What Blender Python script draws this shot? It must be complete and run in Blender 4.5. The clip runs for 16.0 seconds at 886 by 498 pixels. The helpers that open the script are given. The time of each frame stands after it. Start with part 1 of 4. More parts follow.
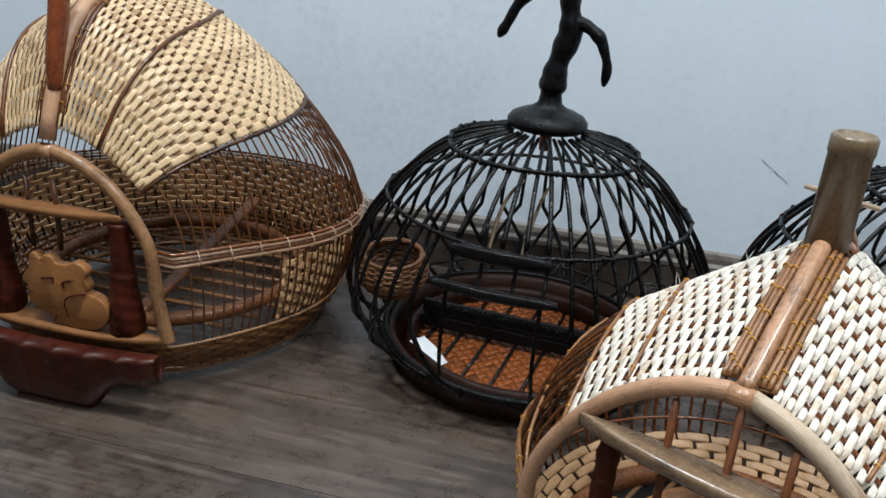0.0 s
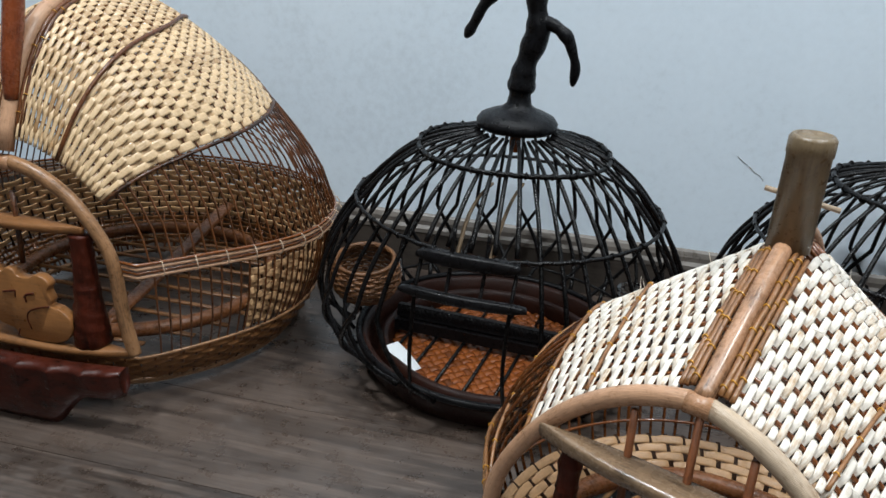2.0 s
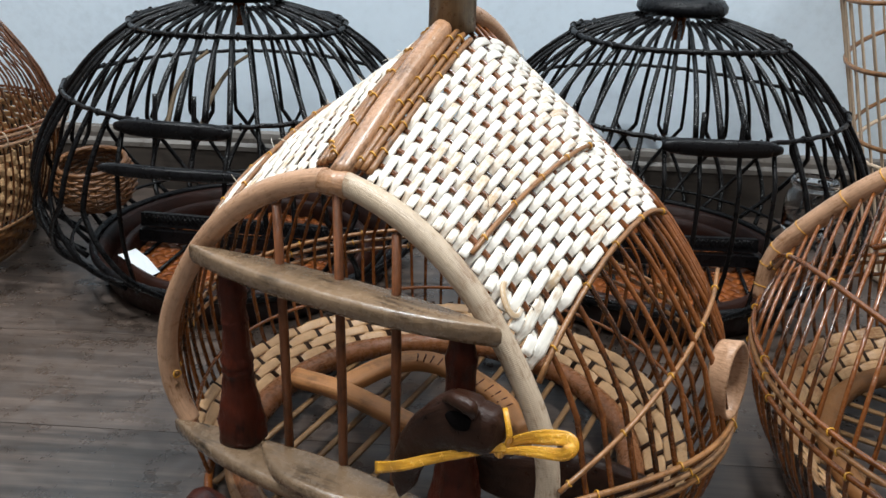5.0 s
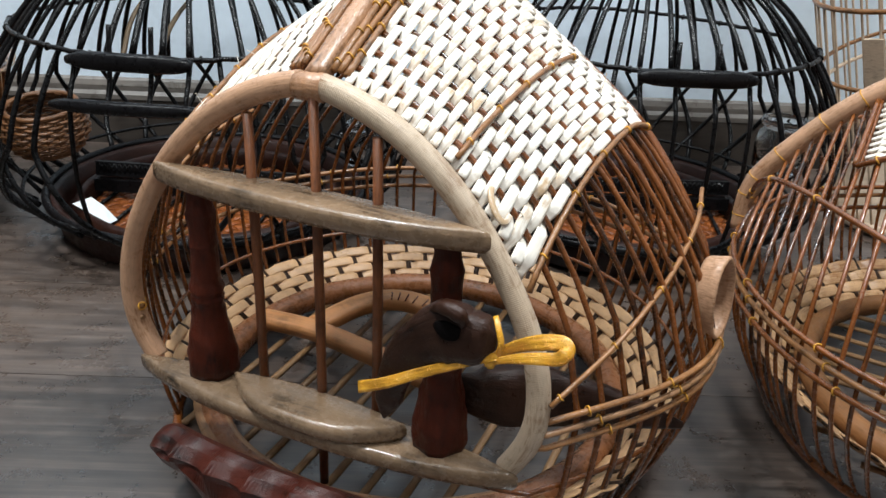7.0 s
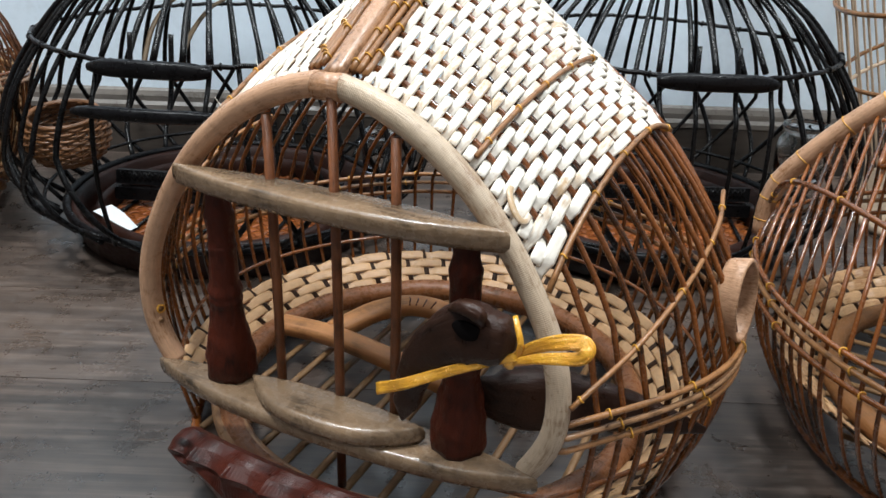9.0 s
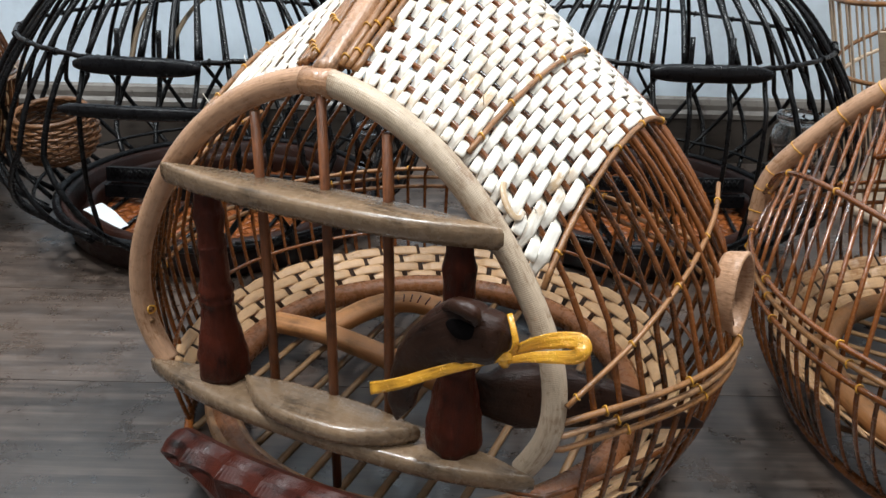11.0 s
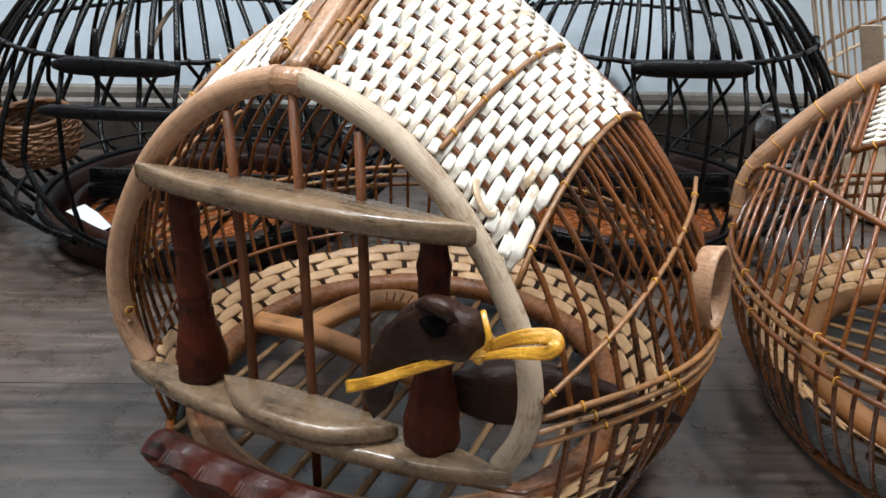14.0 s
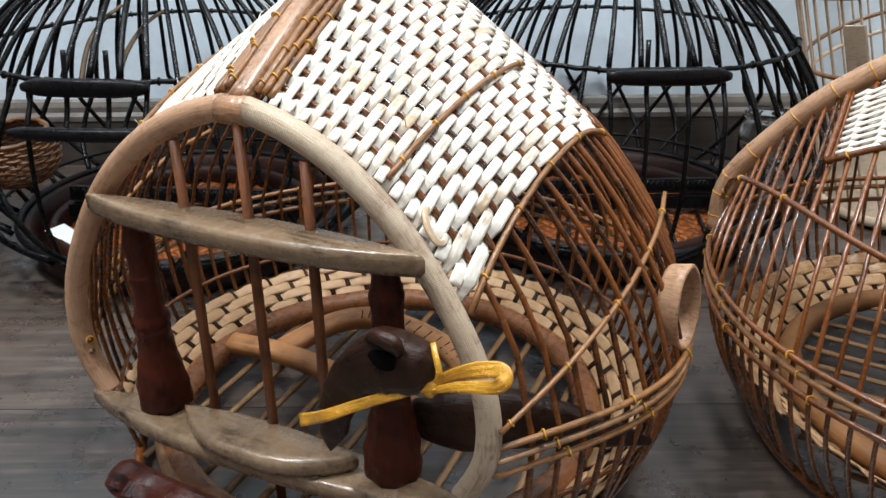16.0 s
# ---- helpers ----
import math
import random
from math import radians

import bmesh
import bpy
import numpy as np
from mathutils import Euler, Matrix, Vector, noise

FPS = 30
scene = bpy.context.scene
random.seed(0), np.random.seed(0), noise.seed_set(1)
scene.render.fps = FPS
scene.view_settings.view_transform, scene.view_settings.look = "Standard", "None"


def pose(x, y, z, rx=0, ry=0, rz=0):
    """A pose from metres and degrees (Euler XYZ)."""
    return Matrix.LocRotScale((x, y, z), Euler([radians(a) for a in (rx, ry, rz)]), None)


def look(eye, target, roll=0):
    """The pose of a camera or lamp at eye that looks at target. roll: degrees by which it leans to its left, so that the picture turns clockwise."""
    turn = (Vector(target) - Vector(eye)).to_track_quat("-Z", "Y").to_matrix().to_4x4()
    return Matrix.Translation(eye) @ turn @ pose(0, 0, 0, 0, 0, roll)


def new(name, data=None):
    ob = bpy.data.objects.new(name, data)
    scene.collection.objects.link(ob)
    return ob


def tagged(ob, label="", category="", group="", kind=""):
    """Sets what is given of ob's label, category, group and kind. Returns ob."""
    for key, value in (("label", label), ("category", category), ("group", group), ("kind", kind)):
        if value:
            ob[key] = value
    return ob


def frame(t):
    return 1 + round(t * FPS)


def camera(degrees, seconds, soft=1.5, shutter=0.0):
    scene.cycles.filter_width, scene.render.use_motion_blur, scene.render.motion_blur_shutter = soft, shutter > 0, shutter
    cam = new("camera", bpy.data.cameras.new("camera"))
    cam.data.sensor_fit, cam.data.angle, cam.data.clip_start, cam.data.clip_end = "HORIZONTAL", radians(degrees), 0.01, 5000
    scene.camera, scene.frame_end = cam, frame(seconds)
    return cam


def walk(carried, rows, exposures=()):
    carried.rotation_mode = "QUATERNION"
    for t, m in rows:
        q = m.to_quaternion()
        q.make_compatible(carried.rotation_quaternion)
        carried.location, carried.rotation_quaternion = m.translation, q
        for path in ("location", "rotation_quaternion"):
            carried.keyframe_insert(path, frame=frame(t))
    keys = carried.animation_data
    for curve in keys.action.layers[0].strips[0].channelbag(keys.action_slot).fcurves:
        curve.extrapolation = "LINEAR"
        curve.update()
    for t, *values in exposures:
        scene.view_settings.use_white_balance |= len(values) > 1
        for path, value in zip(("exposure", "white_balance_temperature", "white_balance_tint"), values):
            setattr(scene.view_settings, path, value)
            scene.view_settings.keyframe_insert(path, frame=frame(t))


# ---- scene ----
cam = camera(57.6, 16.0)
PATH = [
    (0, (0.1675, 0.0967, 0.5348), (-0.0379, 0.9961, 0.1492), 4.23),
    (0.5, (0.1682, 0.0982, 0.5400), (-0.0332, 0.9983, 0.1536), 4.04),
    (1, (0.1792, 0.1064, 0.5399), (-0.0230, 1.0073, 0.1558), 3.68),
    (1.5, (0.1858, 0.1129, 0.5378), (-0.0119, 1.0135, 0.1507), 3.62),
    (2, (0.1897, 0.1166, 0.5396), (-0.0074, 1.0167, 0.1511), 3.39),
    (2.5, (0.2035, 0.1236, 0.5356), (0.0104, 1.0250, 0.1480), 3.59),
    (3, (0.2390, 0.1444, 0.5312), (0.0796, 1.0536, 0.1465), 3.65),
    (3.5, (0.2634, 0.1486, 0.4909), (0.1584, 1.0678, 0.1114), 4.20),
    (4, (0.2744, 0.1352, 0.4616), (0.1592, 1.0485, 0.0710), 2.78),
    (4.5, (0.3108, 0.1485, 0.4337), (0.2512, 1.0662, 0.0409), 2.08),
    (5, (0.3294, 0.1547, 0.4144), (0.2935, 1.0700, 0.0134), 1.99),
    (7.5, (0.3162, 0.1596, 0.3683), (0.3369, 1.0636, -0.0588), 2.52),
    (8, (0.3162, 0.1603, 0.3649), (0.3170, 1.0693, -0.0520), 2.16),
    (8.5, (0.3179, 0.1586, 0.3668), (0.3165, 1.0697, -0.0452), 2.07),
    (9, (0.3173, 0.1586, 0.3672), (0.3114, 1.0696, -0.0452), 1.85),
    (11.5, (0.3180, 0.1652, 0.3673), (0.3201, 1.0719, -0.0544), 1.31),
    (12, (0.3181, 0.1646, 0.3527), (0.3306, 1.0717, -0.0681), 2.11),
    (12.5, (0.3204, 0.1647, 0.3483), (0.3369, 1.0706, -0.0749), 2.95),
    (13, (0.3266, 0.1665, 0.3575), (0.3452, 1.0726, -0.0652), 2.43),
    (13.5, (0.3297, 0.1666, 0.3616), (0.3510, 1.0737, -0.0588), 1.75),
    (14, (0.3277, 0.1647, 0.3669), (0.3363, 1.0709, -0.0558), 0.93),
    (14.5, (0.3265, 0.1631, 0.3639), (0.3263, 1.0683, -0.0611), 0.79),
    (15, (0.3270, 0.1637, 0.3699), (0.3190, 1.0681, -0.0568), 0.30),
    (15.5, (0.3341, 0.1664, 0.3726), (0.3221, 1.0716, -0.0523), -0.22),
    (16, (0.3544, 0.1788, 0.3765), (0.3538, 1.0841, -0.0484), -0.49),
]
EXPOSURE = 0.0
walk(cam, [(t, look(eye, target, roll)) for t, eye, target, roll in PATH], [(0.0, EXPOSURE - 0.18), (3.0, EXPOSURE - 0.18), (5.0, EXPOSURE + 0.13), (9.0, EXPOSURE + 0.3), (15.0, EXPOSURE + 0.31), (16.0, EXPOSURE + 0.22)])

# ---- world and lamps ----
world = bpy.data.worlds.new("world")
scene.world = world
world.use_nodes = True
world.node_tree.nodes["Background"].inputs[0].default_value = (0.75, 0.85, 1.0, 1)
world.node_tree.nodes["Background"].inputs[1].default_value = 0.05
ROOM = dict(x0=-2.2, x1=2.6, y0=-2.6, y1=1.285, h=2.7)
# two main panels over the cages, then two weak fill panels added behind the camera
LAMPS = [(-0.55, 0.44, 56.0), (1.15, 0.42, 56.0), (-0.55, -1.1, 14.0), (1.15, -1.1, 14.0)]


# ---- materials ----
def mat(name, color, rough=0.5, metal=0.0, coat=0.0, vary=0.25, scale=60.0, stretch=(0.12, 1, 1), bump=0.3, bump_scale=900.0, per_object=0.15,
        dark=None, spec=0.5, wound=0.0):
    """Grain that runs along each piece (the mesh attribute 'grain': length first), with blotches, fibres and fine relief.
    wound: pitch of a fine thread wound round the piece."""
    m = bpy.data.materials.new(name)
    m.use_nodes = True
    nt = m.node_tree
    b = nt.nodes["Principled BSDF"]
    link = nt.links.new

    def node(kind, **inputs):
        n = nt.nodes.new("ShaderNode" + kind)
        for k, v in inputs.items():
            n.inputs[k.replace("_", " ")].default_value = v
        return n

    def math_node(op, a, c):
        n = nt.nodes.new("ShaderNodeMath")
        n.operation = op
        for k, v in enumerate((a, c)):
            if isinstance(v, (int, float)):
                n.inputs[k].default_value = v
            else:
                link(v, n.inputs[k])
        return n.outputs[0]

    at = nt.nodes.new("ShaderNodeAttribute")
    at.attribute_name = "grain"
    info = nt.nodes.new("ShaderNodeObjectInfo")
    off = nt.nodes.new("ShaderNodeVectorMath")
    off.operation = "ADD"
    comb = nt.nodes.new("ShaderNodeCombineXYZ")
    shift = math_node("MULTIPLY", info.outputs["Random"], 7.3)
    for k in range(3):
        link(shift, comb.inputs[k])
    link(at.outputs["Vector"], off.inputs[0])
    link(comb.outputs[0], off.inputs[1])
    mp = nt.nodes.new("ShaderNodeMapping")
    mp.inputs["Scale"].default_value = stretch
    link(off.outputs[0], mp.inputs["Vector"])
    blotch = node("TexNoise", Scale=scale, Detail=5.0, Roughness=0.6)
    fibre = node("TexNoise", Scale=bump_scale, Detail=4.0, Roughness=0.6)
    speck = node("TexNoise", Scale=scale * 5, Detail=6.0, Roughness=0.7)
    link(off.outputs[0], blotch.inputs["Vector"])
    link(mp.outputs[0], fibre.inputs["Vector"])
    link(off.outputs[0], speck.inputs["Vector"])
    f = math_node("ADD", math_node("MULTIPLY", blotch.outputs[0], 0.45), math_node("MULTIPLY", fibre.outputs[0], 0.35))
    f = math_node("ADD", f, math_node("MULTIPLY", speck.outputs[0], 0.20))
    f = math_node("ADD", f, math_node("MULTIPLY", math_node("SUBTRACT", info.outputs["Random"], 0.5), per_object * 0.6))
    ramp = nt.nodes.new("ShaderNodeValToRGB")
    lo = dark if dark else tuple(c * max(0.1, 1 - vary * 1.7) for c in color)
    hi = tuple(min(1, c * (1 + vary * 0.8)) for c in color)
    e = ramp.color_ramp.elements
    e[0].position, e[0].color = 0.36, (*lo, 1)
    e[1].position, e[1].color = 0.64, (*hi, 1)
    mid = ramp.color_ramp.elements.new(0.48)
    mid.color = (*color, 1)
    link(f, ramp.inputs[0])
    link(ramp.outputs[0], b.inputs["Base Color"])
    rr = nt.nodes.new("ShaderNodeMapRange")
    rr.inputs["From Min"].default_value, rr.inputs["From Max"].default_value = 0.35, 0.65
    rr.inputs["To Min"].default_value = max(0.03, rough - 0.12)
    rr.inputs["To Max"].default_value = min(1, rough + 0.15)
    link(speck.outputs[0], rr.inputs["Value"])
    link(rr.outputs[0], b.inputs["Roughness"])
    b.inputs["Metallic"].default_value = metal
    b.inputs["Coat Weight"].default_value = coat
    b.inputs["Coat Roughness"].default_value = 0.18
    b.inputs["Specular IOR Level"].default_value = spec
    height = math_node("ADD", fibre.outputs[0], math_node("MULTIPLY", speck.outputs[0], 0.8))
    if wound:
        w = node("TexWave", Scale=2 * math.pi / 20 / wound, Distortion=0.6, Detail=2.0)
        w.bands_direction = "X"
        link(at.outputs["Vector"], w.inputs["Vector"])
        height = math_node("ADD", height, math_node("MULTIPLY", w.outputs[0], 0.35))
        mul = nt.nodes.new("ShaderNodeMixRGB")
        mul.blend_type = "MULTIPLY"
        mul.inputs[0].default_value = 0.15
        link(ramp.outputs[0], mul.inputs[1])
        link(w.outputs[0], mul.inputs[2])
        link(mul.outputs[0], b.inputs["Base Color"])
    if bump:
        bp = nt.nodes.new("ShaderNodeBump")
        bp.inputs["Strength"].default_value = bump
        bp.inputs["Distance"].default_value = 0.0012
        link(height, bp.inputs["Height"])
        link(bp.outputs[0], b.inputs["Normal"])
    return m


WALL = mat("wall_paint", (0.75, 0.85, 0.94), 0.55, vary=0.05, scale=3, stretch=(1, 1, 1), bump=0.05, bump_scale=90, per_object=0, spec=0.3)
# unseen walls and ceiling, coloured dark to cut bounce light and reflections
DIM_WALL = mat("dim_unseen_wall", (0.17, 0.175, 0.18), 0.6, vary=0.05, scale=3, stretch=(1, 1, 1), bump=0.05, bump_scale=90, per_object=0)
CEIL = mat("dim_ceiling", (0.42, 0.42, 0.41), 0.7, vary=0.03, scale=3, stretch=(1, 1, 1), bump=0.05, bump_scale=90, per_object=0)
SKIRT = mat("skirting_wood", (0.050, 0.040, 0.033), 0.45, vary=0.4, scale=12, stretch=(0.05, 1, 1), bump=0.1, bump_scale=160, per_object=0, spec=0.4)
SKIRT_TOP = mat("skirting_cap", (0.15, 0.132, 0.116), 0.35, vary=0.3, scale=12, stretch=(0.05, 1, 1), bump=0.1, bump_scale=160, per_object=0)
WHITE_CANE = mat("peeled_cane", (0.78, 0.715, 0.625), 0.36, vary=0.16, scale=30, bump=0.3, per_object=0.25, dark=(0.50, 0.34, 0.20))
CREAM_CANE = mat("aged_cane", (0.58, 0.405, 0.232), 0.30, vary=0.25, scale=35, bump=0.3, per_object=0.3, dark=(0.33, 0.19, 0.085))
# border strips inside the cages: the roof's shade is put into this darker colour
SHADED_CANE = mat("shaded_border_cane", (0.46, 0.27, 0.135), 0.36, spec=0.45, vary=0.3, scale=45, bump=0.3, per_object=0.3, dark=(0.26, 0.12, 0.045))
BROWN_CANE = mat("smoked_cane", (0.140, 0.042, 0.009), 0.20, spec=0.5, coat=0.45, vary=0.5, scale=60, bump=0.2, per_object=0.35)
UMBER_CANE = mat("umber_cane", (0.105, 0.034, 0.009), 0.32, spec=0.45, coat=0.1, vary=0.5, scale=60, bump=0.2, per_object=0.35)
RATTAN = mat("rattan_pole", (0.45, 0.255, 0.15), 0.34, spec=0.4, coat=0.12, vary=0.35, scale=40, bump=0.35, per_object=0.15, dark=(0.22, 0.10, 0.04))
WOUND = mat("wound_cane", (0.52, 0.395, 0.28), 0.34, spec=0.45, vary=0.3, scale=30, bump=0.35, per_object=0.0, dark=(0.24, 0.13, 0.065), wound=0.0010)
RATTAN_RED = mat("ridge_pole_wood", (0.33, 0.17, 0.088), 0.26, coat=0.3, vary=0.6, scale=40, bump=0.45, bump_scale=500, per_object=0.1)
BAMBOO = mat("bamboo_board", (0.195, 0.126, 0.075), 0.24, coat=0.3, vary=0.5, scale=32, stretch=(0.08, 1, 1), bump=0.35, bump_scale=420, per_object=0.1)
TUBE_BAMBOO = mat("olive_bamboo", (0.160, 0.112, 0.062), 0.34, coat=0.1, vary=0.35, scale=40, stretch=(0.06, 1, 1), bump=0.25, bump_scale=500, per_object=0)
TAN_WOOD = mat("tan_wood", (0.24, 0.100, 0.030), 0.38, coat=0.12, vary=0.35, scale=30, stretch=(0.08, 1, 1), bump=0.25, bump_scale=350, per_object=0.15)
RATTAN_PLAIN = mat("bare_rattan", (0.29, 0.148, 0.068), 0.34, spec=0.4, coat=0.1, vary=0.4, scale=40, bump=0.35, per_object=0.1)
FLANK = mat("flank_cane", (0.23, 0.10, 0.034), 0.34, coat=0.1, vary=0.4, scale=70, per_object=0.1)
STICK = mat("stick_wood", (0.19, 0.062, 0.021), 0.42, spec=0.4, coat=0.05, vary=0.3, scale=60, per_object=0.15)
RED_WOOD = mat("dark_red_wood", (0.052, 0.0080, 0.0026), 0.42, spec=0.25, vary=0.6, scale=45, stretch=(0.2, 1, 1), bump=0.7, bump_scale=260, per_object=0.1)
CARVED = mat("carved_red_wood", (0.046, 0.0074, 0.0030), 0.38, spec=0.28, coat=0.03, vary=0.6, scale=30, stretch=(0.3, 1, 1), bump=0.6, bump_scale=200, per_object=0.1)
HOOK_WOOD = mat("hook_wood", (0.022, 0.008, 0.004), 0.36, spec=0.28, vary=0.65, scale=30, stretch=(0.2, 1, 1), bump=0.8, bump_scale=220, per_object=0)
HANDLE_WOOD = mat("handle_wood", (0.20, 0.045, 0.012), 0.25, coat=0.3, vary=0.35, scale=30, per_object=0)
BLACK = mat("black_cane", (0.0048, 0.0043, 0.0045), 0.30, spec=0.20, vary=0.6, scale=50, bump=0.3, per_object=0.4)
BLACK_SLAT = mat("black_lacquer", (0.0055, 0.0050, 0.0055), 0.32, spec=0.16, vary=0.5, scale=40, stretch=(0.1, 1, 1), bump=0.4, bump_scale=350, per_object=0)
FINIAL = mat("black_branch", (0.005, 0.005, 0.006), 0.32, spec=0.16, vary=0.5, scale=40, stretch=(0.4, 1, 1), bump=0.9, bump_scale=160, per_object=0)
BASE_WOOD = mat("base_hoop_wood", (0.022, 0.0068, 0.0038), 0.4, spec=0.22, vary=0.4, scale=30, per_object=0)
ORANGE = mat("orange_cane", (0.22, 0.058, 0.010), 0.42, spec=0.35, vary=0.3, scale=50, per_object=0.3)
WEAVE_BROWN = mat("base_weave_cane", (0.19, 0.080, 0.026), 0.5, spec=0.35, vary=0.35, scale=60, per_object=0.2)
BASKET = mat("basket_wicker", (0.155, 0.064, 0.022), 0.42, vary=0.35, scale=60, per_object=0.25)
PALE = mat("pale_bamboo", (0.50, 0.37, 0.26), 0.45, vary=0.25, scale=40, per_object=0.15)
RING_WOOD = mat("floor_ring_rattan", (0.20, 0.075, 0.028), 0.28, spec=0.4, vary=0.45, scale=40, bump=0.35, per_object=0.1)
INNER_WEAVE = mat("inner_weave_cane", (0.58, 0.35, 0.175), 0.45, spec=0.4, vary=0.35, scale=60, per_object=0.25, dark=(0.20, 0.09, 0.035))
PERCH = mat("perch_wood", (0.48, 0.21, 0.078), 0.42, spec=0.35, vary=0.3, scale=30, stretch=(0.08, 1, 1), bump=0.25, bump_scale=350, per_object=0.1)
SLAT = mat("floor_slat_cane", (0.24, 0.130, 0.058), 0.42, spec=0.35, vary=0.3, scale=40, per_object=0.25)
STAKE = mat("dark_stake", (0.030, 0.014, 0.007), 0.6, spec=0.2, vary=0.4, scale=60, per_object=0.3)
# matte black for the painted shade of the hook's hollow
SHADE_BLACK = mat("shade_black", (0.004, 0.003, 0.003), 0.9, spec=0.05, vary=0.2, per_object=0)
TWIG = mat("grey_twig", (0.13, 0.088, 0.05), 0.5, spec=0.3, vary=0.4, scale=60, per_object=0.1)
TIE = mat("amber_tie", (0.55, 0.26, 0.03), 0.3, vary=0.25, scale=80, per_object=0.2)
PAPER = mat("paper", (0.82, 0.84, 0.86), 0.7, vary=0.03, per_object=0)

RIBBON = mat("yellow_ribbon", (0.90, 0.43, 0.035), 0.16, coat=0.5, vary=0.30, scale=70, stretch=(0.08, 1, 1), bump=0.9, bump_scale=600, per_object=0)
RIBBON.node_tree.nodes["Principled BSDF"].inputs["Transmission Weight"].default_value = 0.35

GLASS = bpy.data.materials.new("jar_glass")
GLASS.use_nodes = True
_g = GLASS.node_tree.nodes["Principled BSDF"]
_g.inputs["Transmission Weight"].default_value = 1.0
_g.inputs["Roughness"].default_value = 0.04
_g.inputs["IOR"].default_value = 1.45

LAMP_GLOW = bpy.data.materials.new("lamp_diffuser")
LAMP_GLOW.use_nodes = True
_g = LAMP_GLOW.node_tree.nodes["Principled BSDF"]
_g.inputs["Emission Color"].default_value = (1.0, 0.97, 0.93, 1)
_g.inputs["Emission Strength"].default_value = 3.0


def floor_material():
    m = mat("floor_laminate", (0.088, 0.066, 0.054), 0.33, spec=0.95, vary=0.30, scale=7, stretch=(0.03, 1, 1), bump=0.05, bump_scale=170, per_object=0.25)
    nt = m.node_tree
    b = nt.nodes["Principled BSDF"]
    at = nt.nodes.new("ShaderNodeAttribute")
    at.attribute_name = "grain"
    info = nt.nodes.new("ShaderNodeObjectInfo")
    add = nt.nodes.new("ShaderNodeVectorMath")
    add.operation = "ADD"
    nt.links.new(at.outputs["Vector"], add.inputs[0])
    nt.links.new(info.outputs["Random"], add.inputs[1])
    mp = nt.nodes.new("ShaderNodeMapping")
    mp.inputs["Scale"].default_value = (0.9, 9.0, 1)
    nt.links.new(add.outputs[0], mp.inputs[0])
    w = nt.nodes.new("ShaderNodeTexNoise")
    w.inputs["Scale"].default_value = 3.2
    w.inputs["Detail"].default_value = 7.0
    w.inputs["Distortion"].default_value = 2.2
    nt.links.new(mp.outputs[0], w.inputs["Vector"])
    src = b.inputs["Base Color"].links[0].from_socket
    mix = nt.nodes.new("ShaderNodeMixRGB")
    mix.blend_type = "MULTIPLY"
    mix.inputs[0].default_value = 0.7
    ramp = nt.nodes.new("ShaderNodeValToRGB")
    ramp.color_ramp.elements[0].position, ramp.color_ramp.elements[1].position = 0.36, 0.66
    ramp.color_ramp.elements[0].color = (0.45, 0.43, 0.42, 1)
    ramp.color_ramp.elements[1].color = (1.25, 1.22, 1.2, 1)
    nt.links.new(w.outputs[0], ramp.inputs[0])
    nt.links.new(src, mix.inputs[1])
    nt.links.new(ramp.outputs[0], mix.inputs[2])
    # fine dark grain lines along the boards
    mp2 = nt.nodes.new("ShaderNodeMapping")
    mp2.inputs["Scale"].default_value = (1.6, 60.0, 1)
    nt.links.new(add.outputs[0], mp2.inputs[0])
    fine = nt.nodes.new("ShaderNodeTexNoise")
    fine.inputs["Scale"].default_value = 5.0
    fine.inputs["Detail"].default_value = 6.0
    fine.inputs["Roughness"].default_value = 0.65
    fine.inputs["Distortion"].default_value = 0.8
    nt.links.new(mp2.outputs[0], fine.inputs["Vector"])
    lines = nt.nodes.new("ShaderNodeValToRGB")
    lines.color_ramp.elements[0].position, lines.color_ramp.elements[1].position = 0.40, 0.62
    lines.color_ramp.elements[0].color = (0.52, 0.48, 0.45, 1)
    lines.color_ramp.elements[1].color = (1.30, 1.25, 1.20, 1)
    nt.links.new(fine.outputs[0], lines.inputs[0])
    mix2 = nt.nodes.new("ShaderNodeMixRGB")
    mix2.blend_type = "MULTIPLY"
    mix2.inputs[0].default_value = 0.55
    nt.links.new(mix.outputs[0], mix2.inputs[1])
    nt.links.new(lines.outputs[0], mix2.inputs[2])
    nt.links.new(mix2.outputs[0], b.inputs["Base Color"])
    return m


FLOOR = floor_material()


# ---- mesh helpers ----
def V(*a):
    return np.array(a, float)


def mesh_of(name, pieces, material, smooth=True):
    verts, faces, grain, base = [], [], [], 0
    for v, f, *g in pieces:
        verts.append(np.asarray(v, float))
        grain.append(np.asarray(g[0] if g else v, float))
        faces += [tuple(i + base for i in q) for q in f]
        base += len(v)
    me = bpy.data.meshes.new(name)
    me.from_pydata(np.concatenate(verts).tolist(), [], faces)
    me.update()
    me.attributes.new("grain", "FLOAT_VECTOR", "POINT").data.foreach_set("vector", np.concatenate(grain).astype(np.float32).ravel())
    me.materials.append(material)
    if smooth:
        me.polygons.foreach_set("use_smooth", [True] * len(me.polygons))
    return me


def part(name, pieces, material, parent=None, label="", smooth=True):
    ob = new(name, mesh_of(name, pieces, material, smooth))
    ob.parent = parent
    if label:
        ob["label"] = label
    return ob


def thing(name, m, label, category, group="", kind=""):
    ob = new(name)
    ob.empty_display_size = 0.05
    ob.matrix_basis = m
    return tagged(ob, label, category, group, kind)


